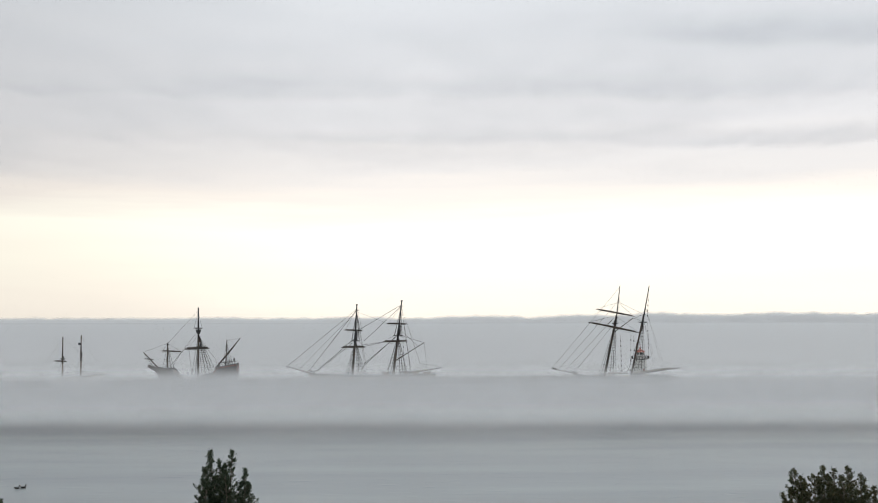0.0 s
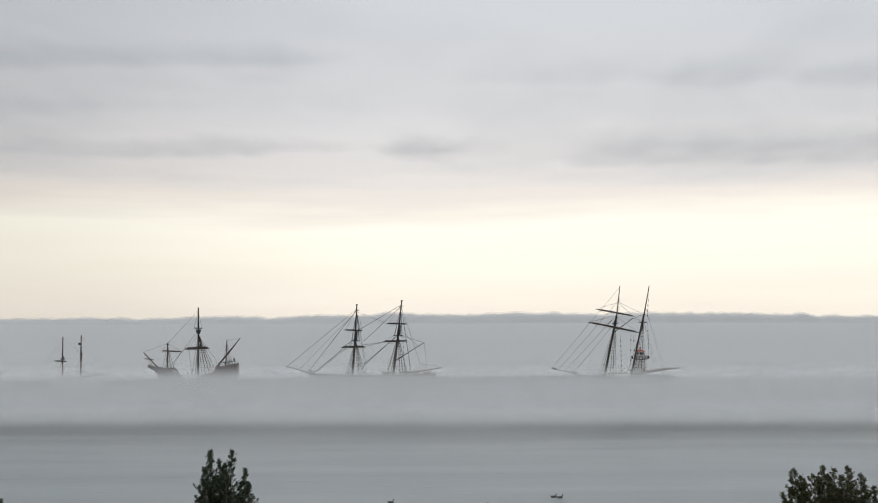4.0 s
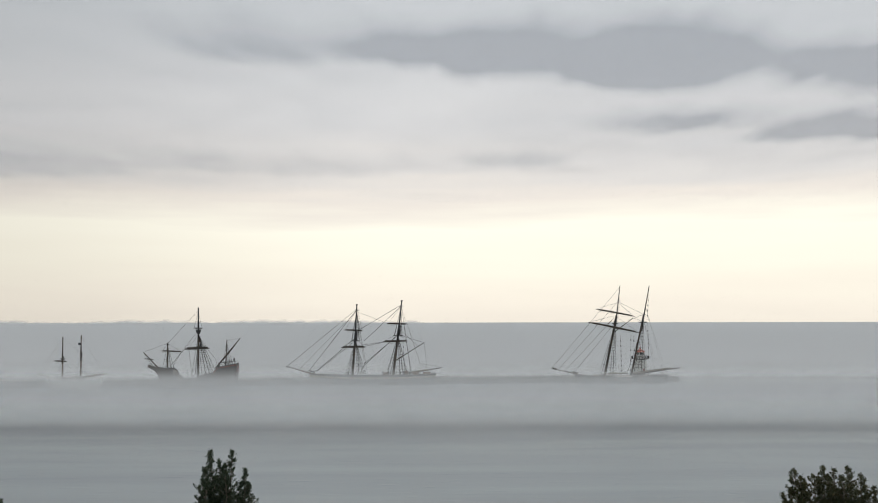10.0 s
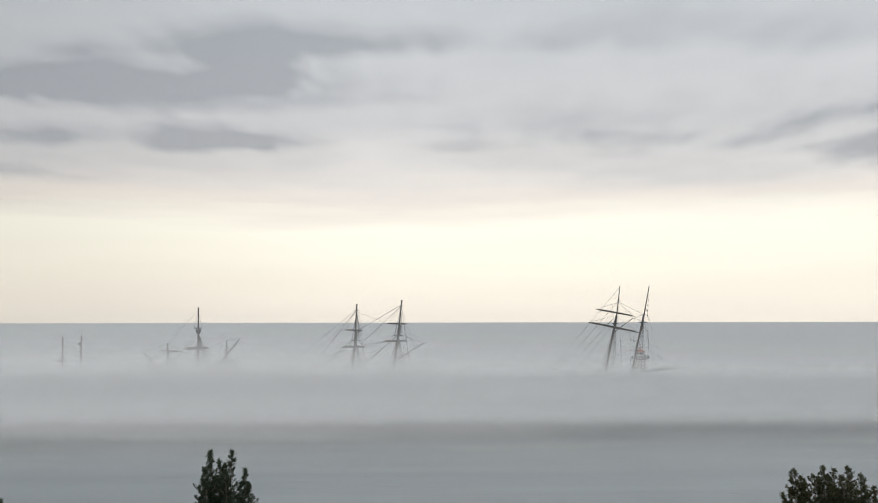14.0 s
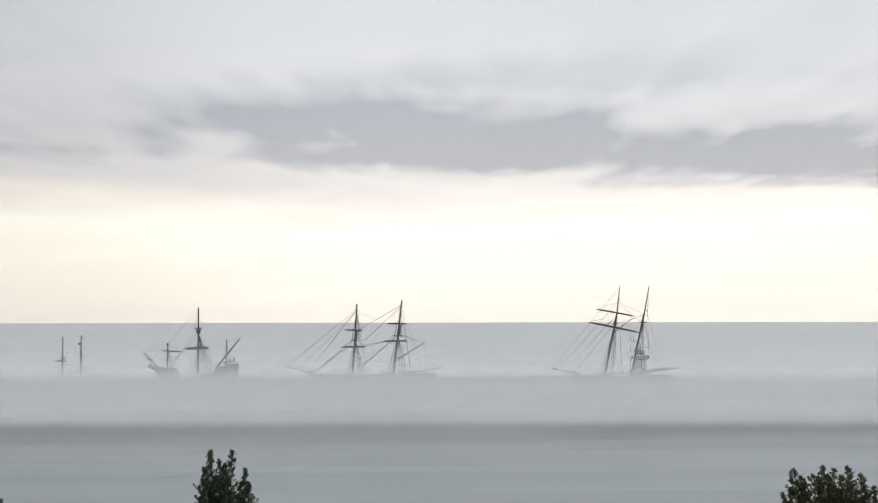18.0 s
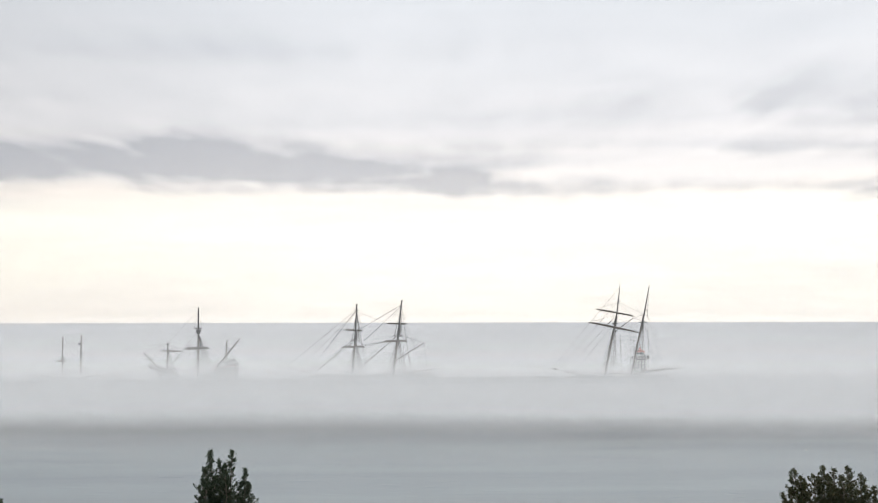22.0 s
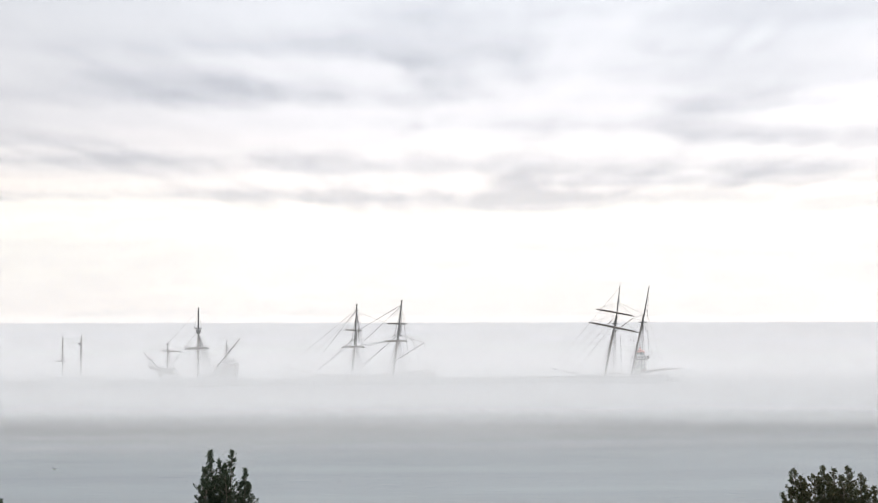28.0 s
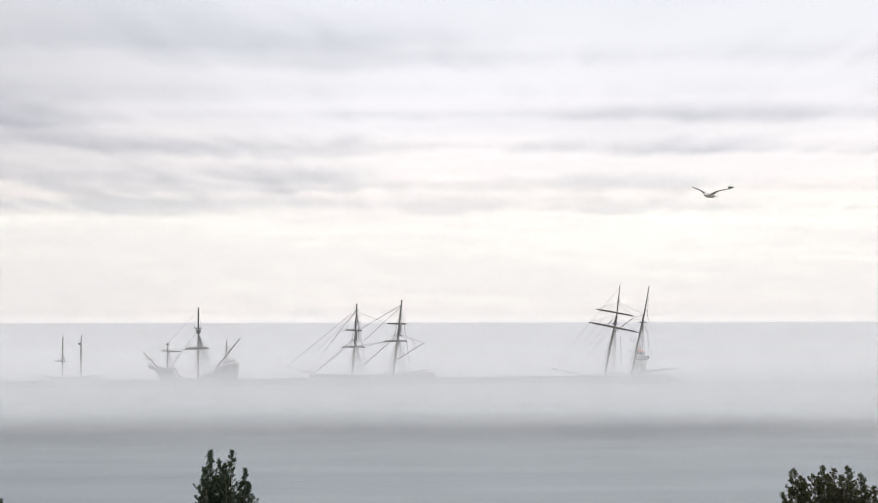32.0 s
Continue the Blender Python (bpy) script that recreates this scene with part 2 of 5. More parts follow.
def lathe_bm(profile, seg=16, centre=(0, 0, 0), phase=0.0):
    """Solid of revolution about z from (radius, z) pairs."""
    bm = bmesh.new()
    rings = []
    for r, z in profile:
        rings.append([bm.verts.new((centre[0] + r * math.cos(phase + k * math.tau / seg),
                                    centre[1] + r * math.sin(phase + k * math.tau / seg), centre[2] + z)) for k in range(seg)])
    for a, b in zip(rings, rings[1:]):
        for k in range(seg):
            bm.faces.new((a[k], a[(k + 1) % seg], b[(k + 1) % seg], b[k]))
    bm.faces.new(rings[0][::-1])
    bm.faces.new(rings[-1])
    return bm


def hull_bm(stations, sections=9):
    """Closed shell lofted from stations (x, half_beam, keel_z, sheer_z, fullness); both sides and a transom."""
    bm = bmesh.new()
    rows = []
    for x, hb, kz, sz, full in stations:
        ring = []
        for i in range(sections + 1):
            t = i / sections
            w = hb * (math.sin(t * math.pi / 2) ** full) * (1.0 - 0.06 * max(0.0, t - 0.8) / 0.2)
            ring.append((x, w, kz + (sz - kz) * t ** 1.25))
        pts = [bm.verts.new((a, -b, c)) for a, b, c in reversed(ring)]
        pts += [bm.verts.new((a, b, c)) for a, b, c in ring[1:]]
        rows.append(pts)
    for a, b in zip(rows, rows[1:]):
        for k in range(len(a) - 1):
            bm.faces.new((a[k], a[k + 1], b[k + 1], b[k]))
    bm.faces.new(rows[0])
    bm.faces.new(rows[-1][::-1])
    return bm


def strip_along(stations, drop, height, thick, side, out=0.03):
    """Rail or wale that follows the sheer line on one side."""
    bm = bmesh.new()
    rows = []
    for x, hb, kz, sz, full in stations:
        y = side * (hb * 0.97 + out)
        z = sz - drop
        rows.append([bm.verts.new(p) for p in ((x, y, z), (x, y + side * thick, z), (x, y + side * thick, z + height), (x, y, z + height))])
    for a, b in zip(rows, rows[1:]):
        for k in range(4):
            bm.faces.new((a[k], a[(k + 1) % 4], b[(k + 1) % 4], b[k]))
    bm.faces.new(rows[0][::-1])
    bm.faces.new(rows[-1])
    return bm


def deck_bm(stations, drop, thick=0.12):
    bm = bmesh.new()
    rows = []
    for x, hb, kz, sz, full in stations:
        y, z = max(hb * 0.93, 0.05), sz - drop
        rows.append([bm.verts.new(p) for p in ((x, -y, z), (x, y, z), (x, y, z - thick), (x, -y, z - thick))])
    for a, b in zip(rows, rows[1:]):
        for k in range(4):
            bm.faces.new((a[k], a[(k + 1) % 4], b[(k + 1) % 4], b[k]))
    bm.faces.new(rows[0][::-1])
    bm.faces.new(rows[-1])
    return bm


def flag_bm(x, z, w, h, y=0.0):
    """Limp bunting hanging in soft folds."""
    bm = bmesh.new()
    n = 7
    cols = []
    for i in range(n + 1):
        u = i / n
        yy = y + 0.12 * math.sin(u * 9.0) * u
        dz = -0.25 * h * u * u
        cols.append([bm.verts.new((x + w * u, yy, z + dz)), bm.verts.new((x + w * u * 0.94, yy + 0.05 * math.sin(u * 7), z + dz - h))])
    for a, b in zip(cols, cols[1:]):
        bm.faces.new((a[0], b[0], b[1], a[1]))
    bmesh.ops.solidify(bm, geom=bm.faces[:], thickness=0.02)
    return bm


def ray_place(px, py, depth):
    """Place on the upright plane y = depth that the camera meets along the given direction."""
    m = CAM_POSE.to_3x3()
    d = m @ Vector(((px - 784) / F_LEN, (449 - py) / F_LEN, -1))
    return Vector((0, 0, EYE)) + d * (depth / d.y)


# ------------------------------------------------------------------ setting: water and shore


def make_water():
    bm = bmesh.new()
    xs = [-4800, -1600, -500, -160, 0, 160, 500, 1600, 4800]
    ys = [-4800, -1200, 70, 100, 160, 260, 500, 1200, 4850]
    grid = [[bm.verts.new((x, y, 0)) for x in xs] for y in ys]
    for a, b in zip(grid, grid[1:]):
        for k in range(len(xs) - 1):
            bm.faces.new((a[k], a[k + 1], b[k + 1], b[k]))
    w = new("water", mesh_of(bm, "water", M_WATER))
    return tagged(w, "calm grey-green lake water with faint wind ripples", "water", kind="structure")


water = make_water()


def make_shore():
    """Sloping grassy bank on which the trees stand, below the lookout."""
    bm = bmesh.new()
    rows = []
    ys = [-400, -60, 0, 30, 55, 75, 95, 108]
    zs = [9, 9, 8, 5, 3.2, 2.4, 1.2, -1.5]
    for y, z in zip(ys, zs):
        row = []
        for i in range(41):
            x = -400 + i * 20
            row.append(bm.verts.new((x, y + 5 * noise.noise(Vector((x * 0.03, y * 0.1, 0))), z + 0.6 * noise.noise(Vector((x * 0.05, y * 0.07, 3))))))
        rows.append(row)
    for a, b in zip(rows, rows[1:]):
        for k in range(40):
            bm.faces.new((a[k], a[k + 1], b[k + 1], b[k]))
    g = new("ground", mesh_of(bm, "ground", M_EARTH, True))
    return tagged(g, "grassy bank sloping down to the lake shore", "ground", kind="structure")


make_shore()

# ------------------------------------------------------------------ tall ships


def plan(ox, oz, k):
    """Sail-plan drawing to metres: origin at (ox, oz) on the waterline, z upwards, k metres a unit."""
    def at(a, b, y=0.0):
        return Vector(((a - ox) * k, y, (oz - b) * k))
    return at


def add_mast(ship, foot, head, r0, r1, mat, name="mast", label=""):
    return part(name, bar(foot, head, r0, r1, 12), mat, ship, label, True)


def add_yard(ship, a, b, r, mat, furl=None, name="yard", label="", foot_ropes=True):
    y = part(name, spar_bm(a, b, r, r * 0.45), mat, ship, label, True)
    if furl is not None:
        # furled sail lashed along the top, lumpy between the gaskets
        bm = bmesh.new()
        va, vb = Vector(a), Vector(b)
        n = 9
        pts = [va.lerp(vb, 0.08 + 0.84 * i / n) + Vector((0, -0.05, r * 1.1)) for i in range(n + 1)]
        rads = [r * (0.55 + 0.55 * math.sin(math.pi * i / n)) * (1.0 + 0.22 * math.sin(i * 2.4)) for i in range(n + 1)]
        for i in range(n):
            tube(bm, pts[i], pts[i + 1], rads[i], rads[i + 1], 8, caps=i in (0, n - 1))
        part("furled_sail", bm, furl, y, "sail furled and lashed along the yard", True)
        for i in range(1, n, 2):
            part("gasket", bar(pts[i] + Vector((-0.06, 0, 0)), pts[i] + Vector((0.06, 0, 0)), rads[i] * 1.12, None, 8), M_ROPE, y)
    if foot_ropes:
        va, vb = Vector(a), Vector(b)
        part("foot_rope", rope_bm(va.lerp(vb, 0.06) - Vector((0, 0, r)), va.lerp(vb, 0.48) - Vector((0, 0, r)), 0.022, 0.5), M_ROPE, y)
        part("foot_rope", rope_bm(va.lerp(vb, 0.52) - Vector((0, 0, r)), va.lerp(vb, 0.94) - Vector((0, 0, r)), 0.022, 0.5), M_ROPE, y)
    return y


def add_top(ship, c, w, d, h=0.28, name="mast_top"):
    """Platform with trestletrees and a cap at a masthead."""
    c = Vector(c)
    t = part(name, box_bm(c.x, c.y, c.z, w, d, 0.14, 0.03), M_SPAR_GREY, ship)
    for s in (-1, 1):
        part("trestletree", box_bm(c.x, c.y + s * d * 0.22, c.z - 0.18, w * 0.9, 0.16, 0.22, 0.02), M_SPAR_GREY, t)
        part("bolster", box_bm(c.x + s * w * 0.3, c.y, c.z - 0.30, 0.2, d * 0.5, 0.12, 0.02), M_SPAR_GREY, t)
    part("mast_cap", lathe_bm([(0.26, 0), (0.42, 0.1), (0.42, 0.5), (0.24, 0.62)], 10, (c.x, c.y, c.z + h)), M_SPAR_GREY, t)
    return t


def add_shrouds(ship, head, feet_x, half_beam, z, r=0.062, ratlines=True, step=1.1, hull_lean=0.0):
    """Shrouds on both sides from the masthead to the channels, with ratlines between the outer pair."""
    head = Vector(head)
    for side in (-1, 1):
        ends = []
        for x in feet_x:
            e = Vector((x, side * half_beam, z))
            sh = part("shroud", rope_bm(e, head + Vector((0, side * 0.25, 0)), r), M_ROPE, ship)
            dl = (head - e).normalized()
            part("deadeye", bar(e + dl * 0.15, e + dl * 0.55, 0.10, 0.10, 8), M_SPAR_GREY, sh)
            ends.append(e)
        if ratlines and len(ends) > 1:
            bm = bmesh.new()
            top = head + Vector((0, side * 0.25, 0))
            n = int((head.z - z) * 0.9 / step)
            for i in range(1, n):
                t = i * step / (head.z - z)
                tube(bm, ends[0].lerp(top, t), ends[-1].lerp(top, t), 0.032, 0.032, 4, caps=False)
            tagged(part("ratlines", bm, M_ROPE, ship), kind="stuff")


def add_stay(ship, a, b, r=0.04, sag=0.0, name="stay"):
    return part(name, rope_bm(a, b, r, sag), M_ROPE, ship)


def add_blocks(ship, a, b, n, first=0.15, last=0.9):
    """Line with tackle blocks and hanks spaced along it."""
    ln = add_stay(ship, a, b, 0.028, name="halyard")
    a, b = Vector(a), Vector(b)
    for i in range(n):
        c = a.lerp(b, first + (last - first) * i / max(1, n - 1))
        part("block", lathe_bm([(0.04, -0.42), (0.17, -0.2), (0.18, 0.18), (0.04, 0.4)], 8, c), M_SPAR_GREY, ln)


def add_hull(ship, st, mat, deck_drop=0.9, band=None, rail_mat=None, name="hull"):
    h = part(name, hull_bm(st), mat, ship, "", True)
    part("deck", deck_bm(st, deck_drop), M_DECK, ship, "pale scrubbed planking")
    for side in (-1, 1):
        part("cap_rail", strip_along(st, 0.02, 0.14, 0.22, side, -0.14), rail_mat or M_SPAR, h, "dark timber rail along the bulwark")
        part("wale", strip_along(st, 1.35, 0.22, 0.10, side), rail_mat or M_SPAR, h)
        if band is not None:
            part("painted_band", strip_along(st, 1.05, 0.62, 0.035, side), band, h, "buff band along the gun ports")
    return h


def sheer_stations(x0, x1, beam, zbow, zmid, zstern, draft=2.2, n=21, rake=2.4, low=0.5):
    """Hull lines from bow x0 to stern x1."""
    st = []
    for i in range(n):
        u = i / (n - 1)
        x = x0 + (x1 - x0) * u
        hb = beam / 2 * max(0.02, (math.sin(min(u / 0.42, 1.0) * math.pi / 2) ** 0.75)) * (1.0 - 0.34 * max(0.0, (u - 0.55) / 0.45) ** 2)
        zs = zmid + (zbow - zmid) * (1 - u / low) ** 2 if u < low else zmid + (zstern - zmid) * ((u - low) / (1 - low)) ** 2
        cut = max(0.0, 1 - u / 0.16) ** 1.6
        kz = -draft + cut * (draft + zs - 0.75) + max(0.0, (u - 0.86) / 0.14) ** 1.5 * (draft + 0.5)
        st.append((x, hb, kz, zs, 0.62))
    return st


def deck_house(ship, x, z, sx, sy, sz, name="deckhouse", mat=None):
    d = part(name, box_bm(x, 0, z + sz / 2, sx, sy, sz, 0.05), mat or M_WHITE, ship, "low painted deckhouse")
    part("roof", box_bm(x, 0, z + sz + 0.05, sx + 0.25, sy + 0.25, 0.1, 0.03), M_SPAR_LIGHT, d)
    for s in (-1, 1):
        for k in (-0.3, 0.0, 0.3):
            part("porthole", bar((x + k * sx, s * (sy / 2 - 0.02), z + sz * 0.6), (x + k * sx, s * (sy / 2 + 0.03), z + sz * 0.6), 0.16, 0.16, 10), M_GLASS, d)
    return d


def stanchions(ship, st, from_u, to_u, n, height=0.9):
    """Upright posts with a hand rope above the bulwark."""
    for side in (-1, 1):
        last = None
        for i in range(n):
            u = from_u + (to_u - from_u) * i / (n - 1)
            k = u * (len(st) - 1)
            j = min(int(k), len(st) - 2)
            f = k - j
            x, hb, z = (st[j][q] + (st[j + 1][q] - st[j][q]) * f for q in (0, 1, 3))
            y = side * max(hb * 0.95 - 0.1, 0.05)
            p = part("stanchion", bar((x, y, z - 0.05), (x, y, z + height), 0.045, 0.035, 6), M_WHITE, ship)
            if last:
                add_stay(ship, last, (x, y, z + height - 0.04), 0.02, 0.03, "hand_rope")
            last = (x, y, z + height - 0.04)


def topsail_schooner():
    k = 0.2196
    at = plan(1100, 684, k)
    s = thing("topsail_schooner", Matrix.Translation((69.2, 472.0, 0)),
              "black two-masted topsail schooner with raked masts moored in fog", "ship")
    st = sheer_stations(at(1026, 0).x, at(1190, 0).x, 8.0, at(0, 668).z, at(0, 672.5).z, at(0, 668.5).z)
    hull = add_hull(s, st, M_HULL_BLACK, 1.1)
    for i in range(5):
        x = at(1075 + i * 21, 0).x
        for side in (-1, 1):
            part("gun_port", box_bm(x, side * 3.98, at(0, 672.4).z - 0.62, 0.75, 0.1, 0.55, 0.03), M_HULL_RED, hull)
    stanchions(s, st, 0.72, 0.99, 9)
    # raked masts, each with a doubled topmast
    add_mast(s, at(1077, 678), at(1100.5, 563), 0.50, 0.36, M_SPAR, label="raked lower mast")
    part("brailed_foresail", bar(at(1081, 662, 0.45), at(1096, 592, 0.45), 0.34, 0.26), M_CANVAS_DARK, s, "dark foresail brailed up to the mast", True)
    add_mast(s, at(1098, 584, -0.5), at(1107, 511, -0.3), 0.30, 0.14, M_SPAR_GREY, "topmast")
    add_mast(s, at(1124, 678), at(1149, 561), 0.42, 0.31, M_SPAR, label="raked lower mast")
    add_mast(s, at(1146, 580, -0.5), at(1159, 511, -0.3), 0.30, 0.14, M_SPAR_GREY, "topmast")
    for c, w in ((at(1097.5, 577), 2.4), (at(1147, 575), 3.2)):
        add_top(s, c, w, 3.0)
    for c in (at(1103, 538, -0.4), at(1150, 562, -0.3)):
        part("crosstree", box_bm(c.x, c.y, c.z, 0.7, 1.6, 0.14, 0.03), M_SPAR_GREY, s)
    for c in (at(1107, 511, -0.3), at(1159, 511, -0.3)):
        part("truck", lathe_bm([(0.05, -0.1), (0.15, 0), (0.13, 0.14), (0.03, 0.2)], 10, c), M_SPAR_GREY, s)
    # square yards on the foremast
    add_yard(s, at(1063, 552.5, -1.6), at(1133.5, 565.5, -0.1), 0.22, M_SPAR, M_CANVAS_DARK, "topsail_yard")
    add_yard(s, at(1049, 575.5, -1.9), at(1141.5, 594.5, -0.2), 0.26, M_SPAR, M_CANVAS_DARK, "fore_yard")
    # gaffs, booms
    part("fore_gaff", bar(at(1098, 592, 0.4), at(1131, 568, 0.9), 0.20, 0.10), M_SPAR, s, "peaked gaff", True)
    part("studding_boom", bar(at(1084, 579, -0.6), at(1092, 572, -0.6), 0.14, 0.10), M_SPAR, s, "", True)
    part("main_boom", bar(at(1126, 669, 0.3), at(1213, 656.3, 0.5), 0.27, 0.17), M_SPAR, s, "long boom reaching past the stern", True)
    bm = bmesh.new()
    prev = None
    for i in range(13):
        u = i / 12
        c = at(1127 + 70 * u, 668 - 9.6 * u, 0.35)
        c.z += 0.42
        r = 0.40 - 0.2 * u + 0.05 * math.sin(i * 2.1)
        if prev:
            tube(bm, prev[0], c, prev[1], r, 8, caps=i in (1, 12))
        prev = (c, r)
    part("furled_mainsail", bm, M_CANVAS, s, "pale mainsail furled along the boom", True)
    part("fore_boom", bar(at(1082, 667.5, 0.3), at(1120, 667, 0.4), 0.17, 0.12), M_SPAR, s, "", True)
    part("furled_foresail", bar(at(1084, 666, 0.3), at(1118, 665.8, 0.4), 0.28, 0.20), M_CANVAS, s, "", True)
    # bowsprit and jibboom with stowed headsails
    part("bowsprit", bar(at(1040, 670), at(1005, 661.5), 0.28, 0.20), M_SPAR, s, "", True)
    part("jibboom", bar(at(1018, 664, 0), at(983, 658), 0.15, 0.09), M_SPAR, s, "", True)
    for a, b, r in (((994, 659.5), (985, 657.2), 0.34), ((1031, 667), (1021, 664), 0.36)):
        part("stowed_jib", bar(at(*a, 0) + Vector((0, 0, 0.2)), at(*b, 0) + Vector((0, 0, 0.25)), r, r * 0.6), M_CANVAS_DARK, s, "", True)
    part("bobstay", rope_bm(at(1005, 661.5), at(1029, 676), 0.05), M_ROPE, s)
    # standing rigging
    for a, b in (((1107, 513), (984, 658)), ((1103, 539), (996, 660)), ((1101, 563), (1008, 662)), ((1099, 575), (1024, 665)),
                 ((1103, 539), (1149, 562)), ((1103, 541), (1133, 566)), ((1103, 541), (1063, 552)), ((1101, 563), (1050, 576)),
                 ((1101, 566), (1140, 594)), ((1149, 562), (1121, 572)), ((1130, 568), (1149, 575)),
                 ((1131, 569), (1150, 561))):
        add_stay(s, at(*a), at(*b), 0.05)
    for a, b in (((1152, 548), (1186, 667)), ((1149, 574), (1172, 667)), ((1107, 530), (1092, 668))):
        for side in (-1, 1):
            e = at(*b)
            add_stay(s, at(*a), (e.x, side * 3.3, e.z), 0.026, name="backstay")
    add_shrouds(s, at(1098, 580), [at(1069, 0).x, at(1074, 0).x, at(1090, 0).x, at(1096, 0).x], 3.9, at(0, 671).z)
    add_shrouds(s, at(1148, 577), [at(1120, 0).x, at(1126, 0).x, at(1140, 0).x, at(1147, 0).x], 3.9, at(0, 671).z)
    add_blocks(s, at(1106, 598, -1.5), at(1108, 668, -1.5), 7)
    add_blocks(s, at(1125, 596, -1.2), at(1123, 668, -1.2), 4)
    add_blocks(s, at(1130, 598, -1.0), at(1131, 668, -1.4), 4)
    add_blocks(s, at(1155, 575, -1.0), at(1156, 640, -1.4), 5, 0.25, 0.7)
    add_blocks(s, at(1158, 520, -0.6), at(1154, 575, -0.8), 4, 0.3, 0.8)
    for x, z in ((1094, 656), (1094, 660), (1077, 660)):
        c = at(x, z, -3.0)
        part("fife_rail", box_bm(c.x, c.y, c.z - 0.8, 1.3, 0.22, 0.18, 0.03), M_WHITE, s)
    deck_house(s, at(1112, 0).x, at(0, 673).z - 1.0, 6.0, 3.4, 1.5)
    deck_house(s, at(1153, 0).x, at(0, 673).z - 1.0, 5.0, 3.2, 1.3)
    part("companion_hatch", box_bm(at(1064, 0).x, 0, at(0, 670).z - 0.3, 2.0, 1.8, 1.0, 0.05), M_SPAR_LIGHT, s)
    part("steering_wheel", bar((at(1180, 0).x, 0, at(0, 665).z - 0.4), (at(1180, 0).x + 0.12, 0, at(0, 665).z - 0.4), 0.6, 0.6, 16), M_SPAR_LIGHT, s)
    return s


def war_brig():
    k = 0.2159
    at = plan(650, 687.5, k)
    s = thing("brig", Matrix.Translation((-28.9, 465.0, 0)), "dark-hulled two-masted war brig with bare yards moored in fog", "ship")
    st = sheer_stations(at(553, 0).x, at(778, 0).x, 9.8, at(0, 667.5).z, at(0, 671.5).z, at(0, 668).z, 2.6)
    hull = add_hull(s, st, M_HULL_BLACK, 1.4, M_HULL_OCHRE)
    for i in range(9):
        x = at(592 + i * 19.5, 0).x
        for side in (-1, 1):
            gp = part("gun_port", box_bm(x, side * 4.86, at(0, 671.5).z - 0.72, 1.0, 0.14, 0.7, 0.03), M_HULL_RED, hull, "raised dark red port lid")
            part("carronade", bar((x, side * 4.3, at(0, 671.5).z - 0.72), (x, side * 5.5, at(0, 671.5).z - 0.68), 0.2, 0.15, 10), M_IRON, gp, "", True)
    stanchions(s, st, 0.55, 0.99, 14, 0.8)
    for f0, f1, h0, h1 in (((629, 678), (634.5, 604), (634, 616), (637.2, 545)), ((701, 678), (711.5, 594), (710, 608), (717.3, 538))):
        add_mast(s, at(*f0), at(*f1), 0.50, 0.40, M_SPAR, label="stout lower mast")
        add_mast(s, at(*h0, -0.7), at(*h1, -0.5), 0.42, 0.22, M_SPAR_GREY, "topmast", "black topmast")
    add_top(s, at(635, 609), 3.4, 3.6)
    add_top(s, at(711, 600), 3.8, 3.8)
    for c, w in ((at(635.5, 601, -0.5), 0.9), (at(712.5, 590, -0.5), 1.0)):
        # doubling of lower mast and topmast with its woolding
        part("doubling", bar(c + Vector((-0.15, 0, -1.9)), c + Vector((0.25, 0, 1.9)), 0.74, 0.56, 10), M_SPAR_GREY, s, "", True)
    for c in (at(638, 555, -0.5), at(716, 548, -0.5)):
        part("crosstree", box_bm(c.x, c.y, c.z, 1.7, 1.6, 0.22, 0.04), M_SPAR_GREY, s)
    for c in (at(637.2, 546, -0.5), at(717.3, 539, -0.5)):
        part("truck", lathe_bm([(0.14, -0.5), (0.22, -0.2), (0.42, 0.0), (0.42, 0.3), (0.15, 0.42)], 12, c), M_SPAR_GREY, s)
    add_yard(s, at(617, 590, -6.0), at(647, 592, 4.2), 0.20, M_SPAR, M_CANVAS_DARK, "topsail_yard")
    add_yard(s, at(612, 620.5, -7.2), at(652, 621, 5.4), 0.27, M_SPAR, M_CANVAS_DARK, "fore_yard")
    add_yard(s, at(692.5, 579, -6.4), at(726, 580, 4.4), 0.22, M_SPAR, M_CANVAS_DARK, "topsail_yard")
    add_yard(s, at(685, 610.5, -7.6), at(727.5, 610.5, 5.6), 0.27, M_SPAR, M_CANVAS_DARK, "main_yard")
    part("gaff", bar(at(704, 646, 0.4), at(757.5, 612.5, 0.6), 0.21, 0.12), M_SPAR, s, "peaked gaff", True)
    part("main_boom", bar(at(722, 669, 0.4), at(788, 657.3, 0.6), 0.25, 0.16), M_SPAR, s, "", True)
    bm = bmesh.new()
    tube(bm, at(724, 667.6, 0.4), at(762, 661, 0.5), 0.42, 0.26, 9)
    part("furled_driver", bm, M_CANVAS, s, "pale sail furled on the boom", True)
    part("bowsprit", bar(at(572, 671), at(540, 663), 0.32, 0.24), M_SPAR_LIGHT, s, "", True)
    part("jibboom", bar(at(550, 665.4), at(511, 654.5), 0.17, 0.10), M_SPAR, s, "", True)
    part("dolphin_striker", bar(at(538, 661), at(538, 677), 0.10, 0.06), M_SPAR, s)
    for a, b in (((538, 676), (512, 655)), ((538, 676), (556, 674)), ((540, 663), (557, 678))):
        part("martingale", rope_bm(at(*a), at(*b), 0.035), M_ROPE, s)
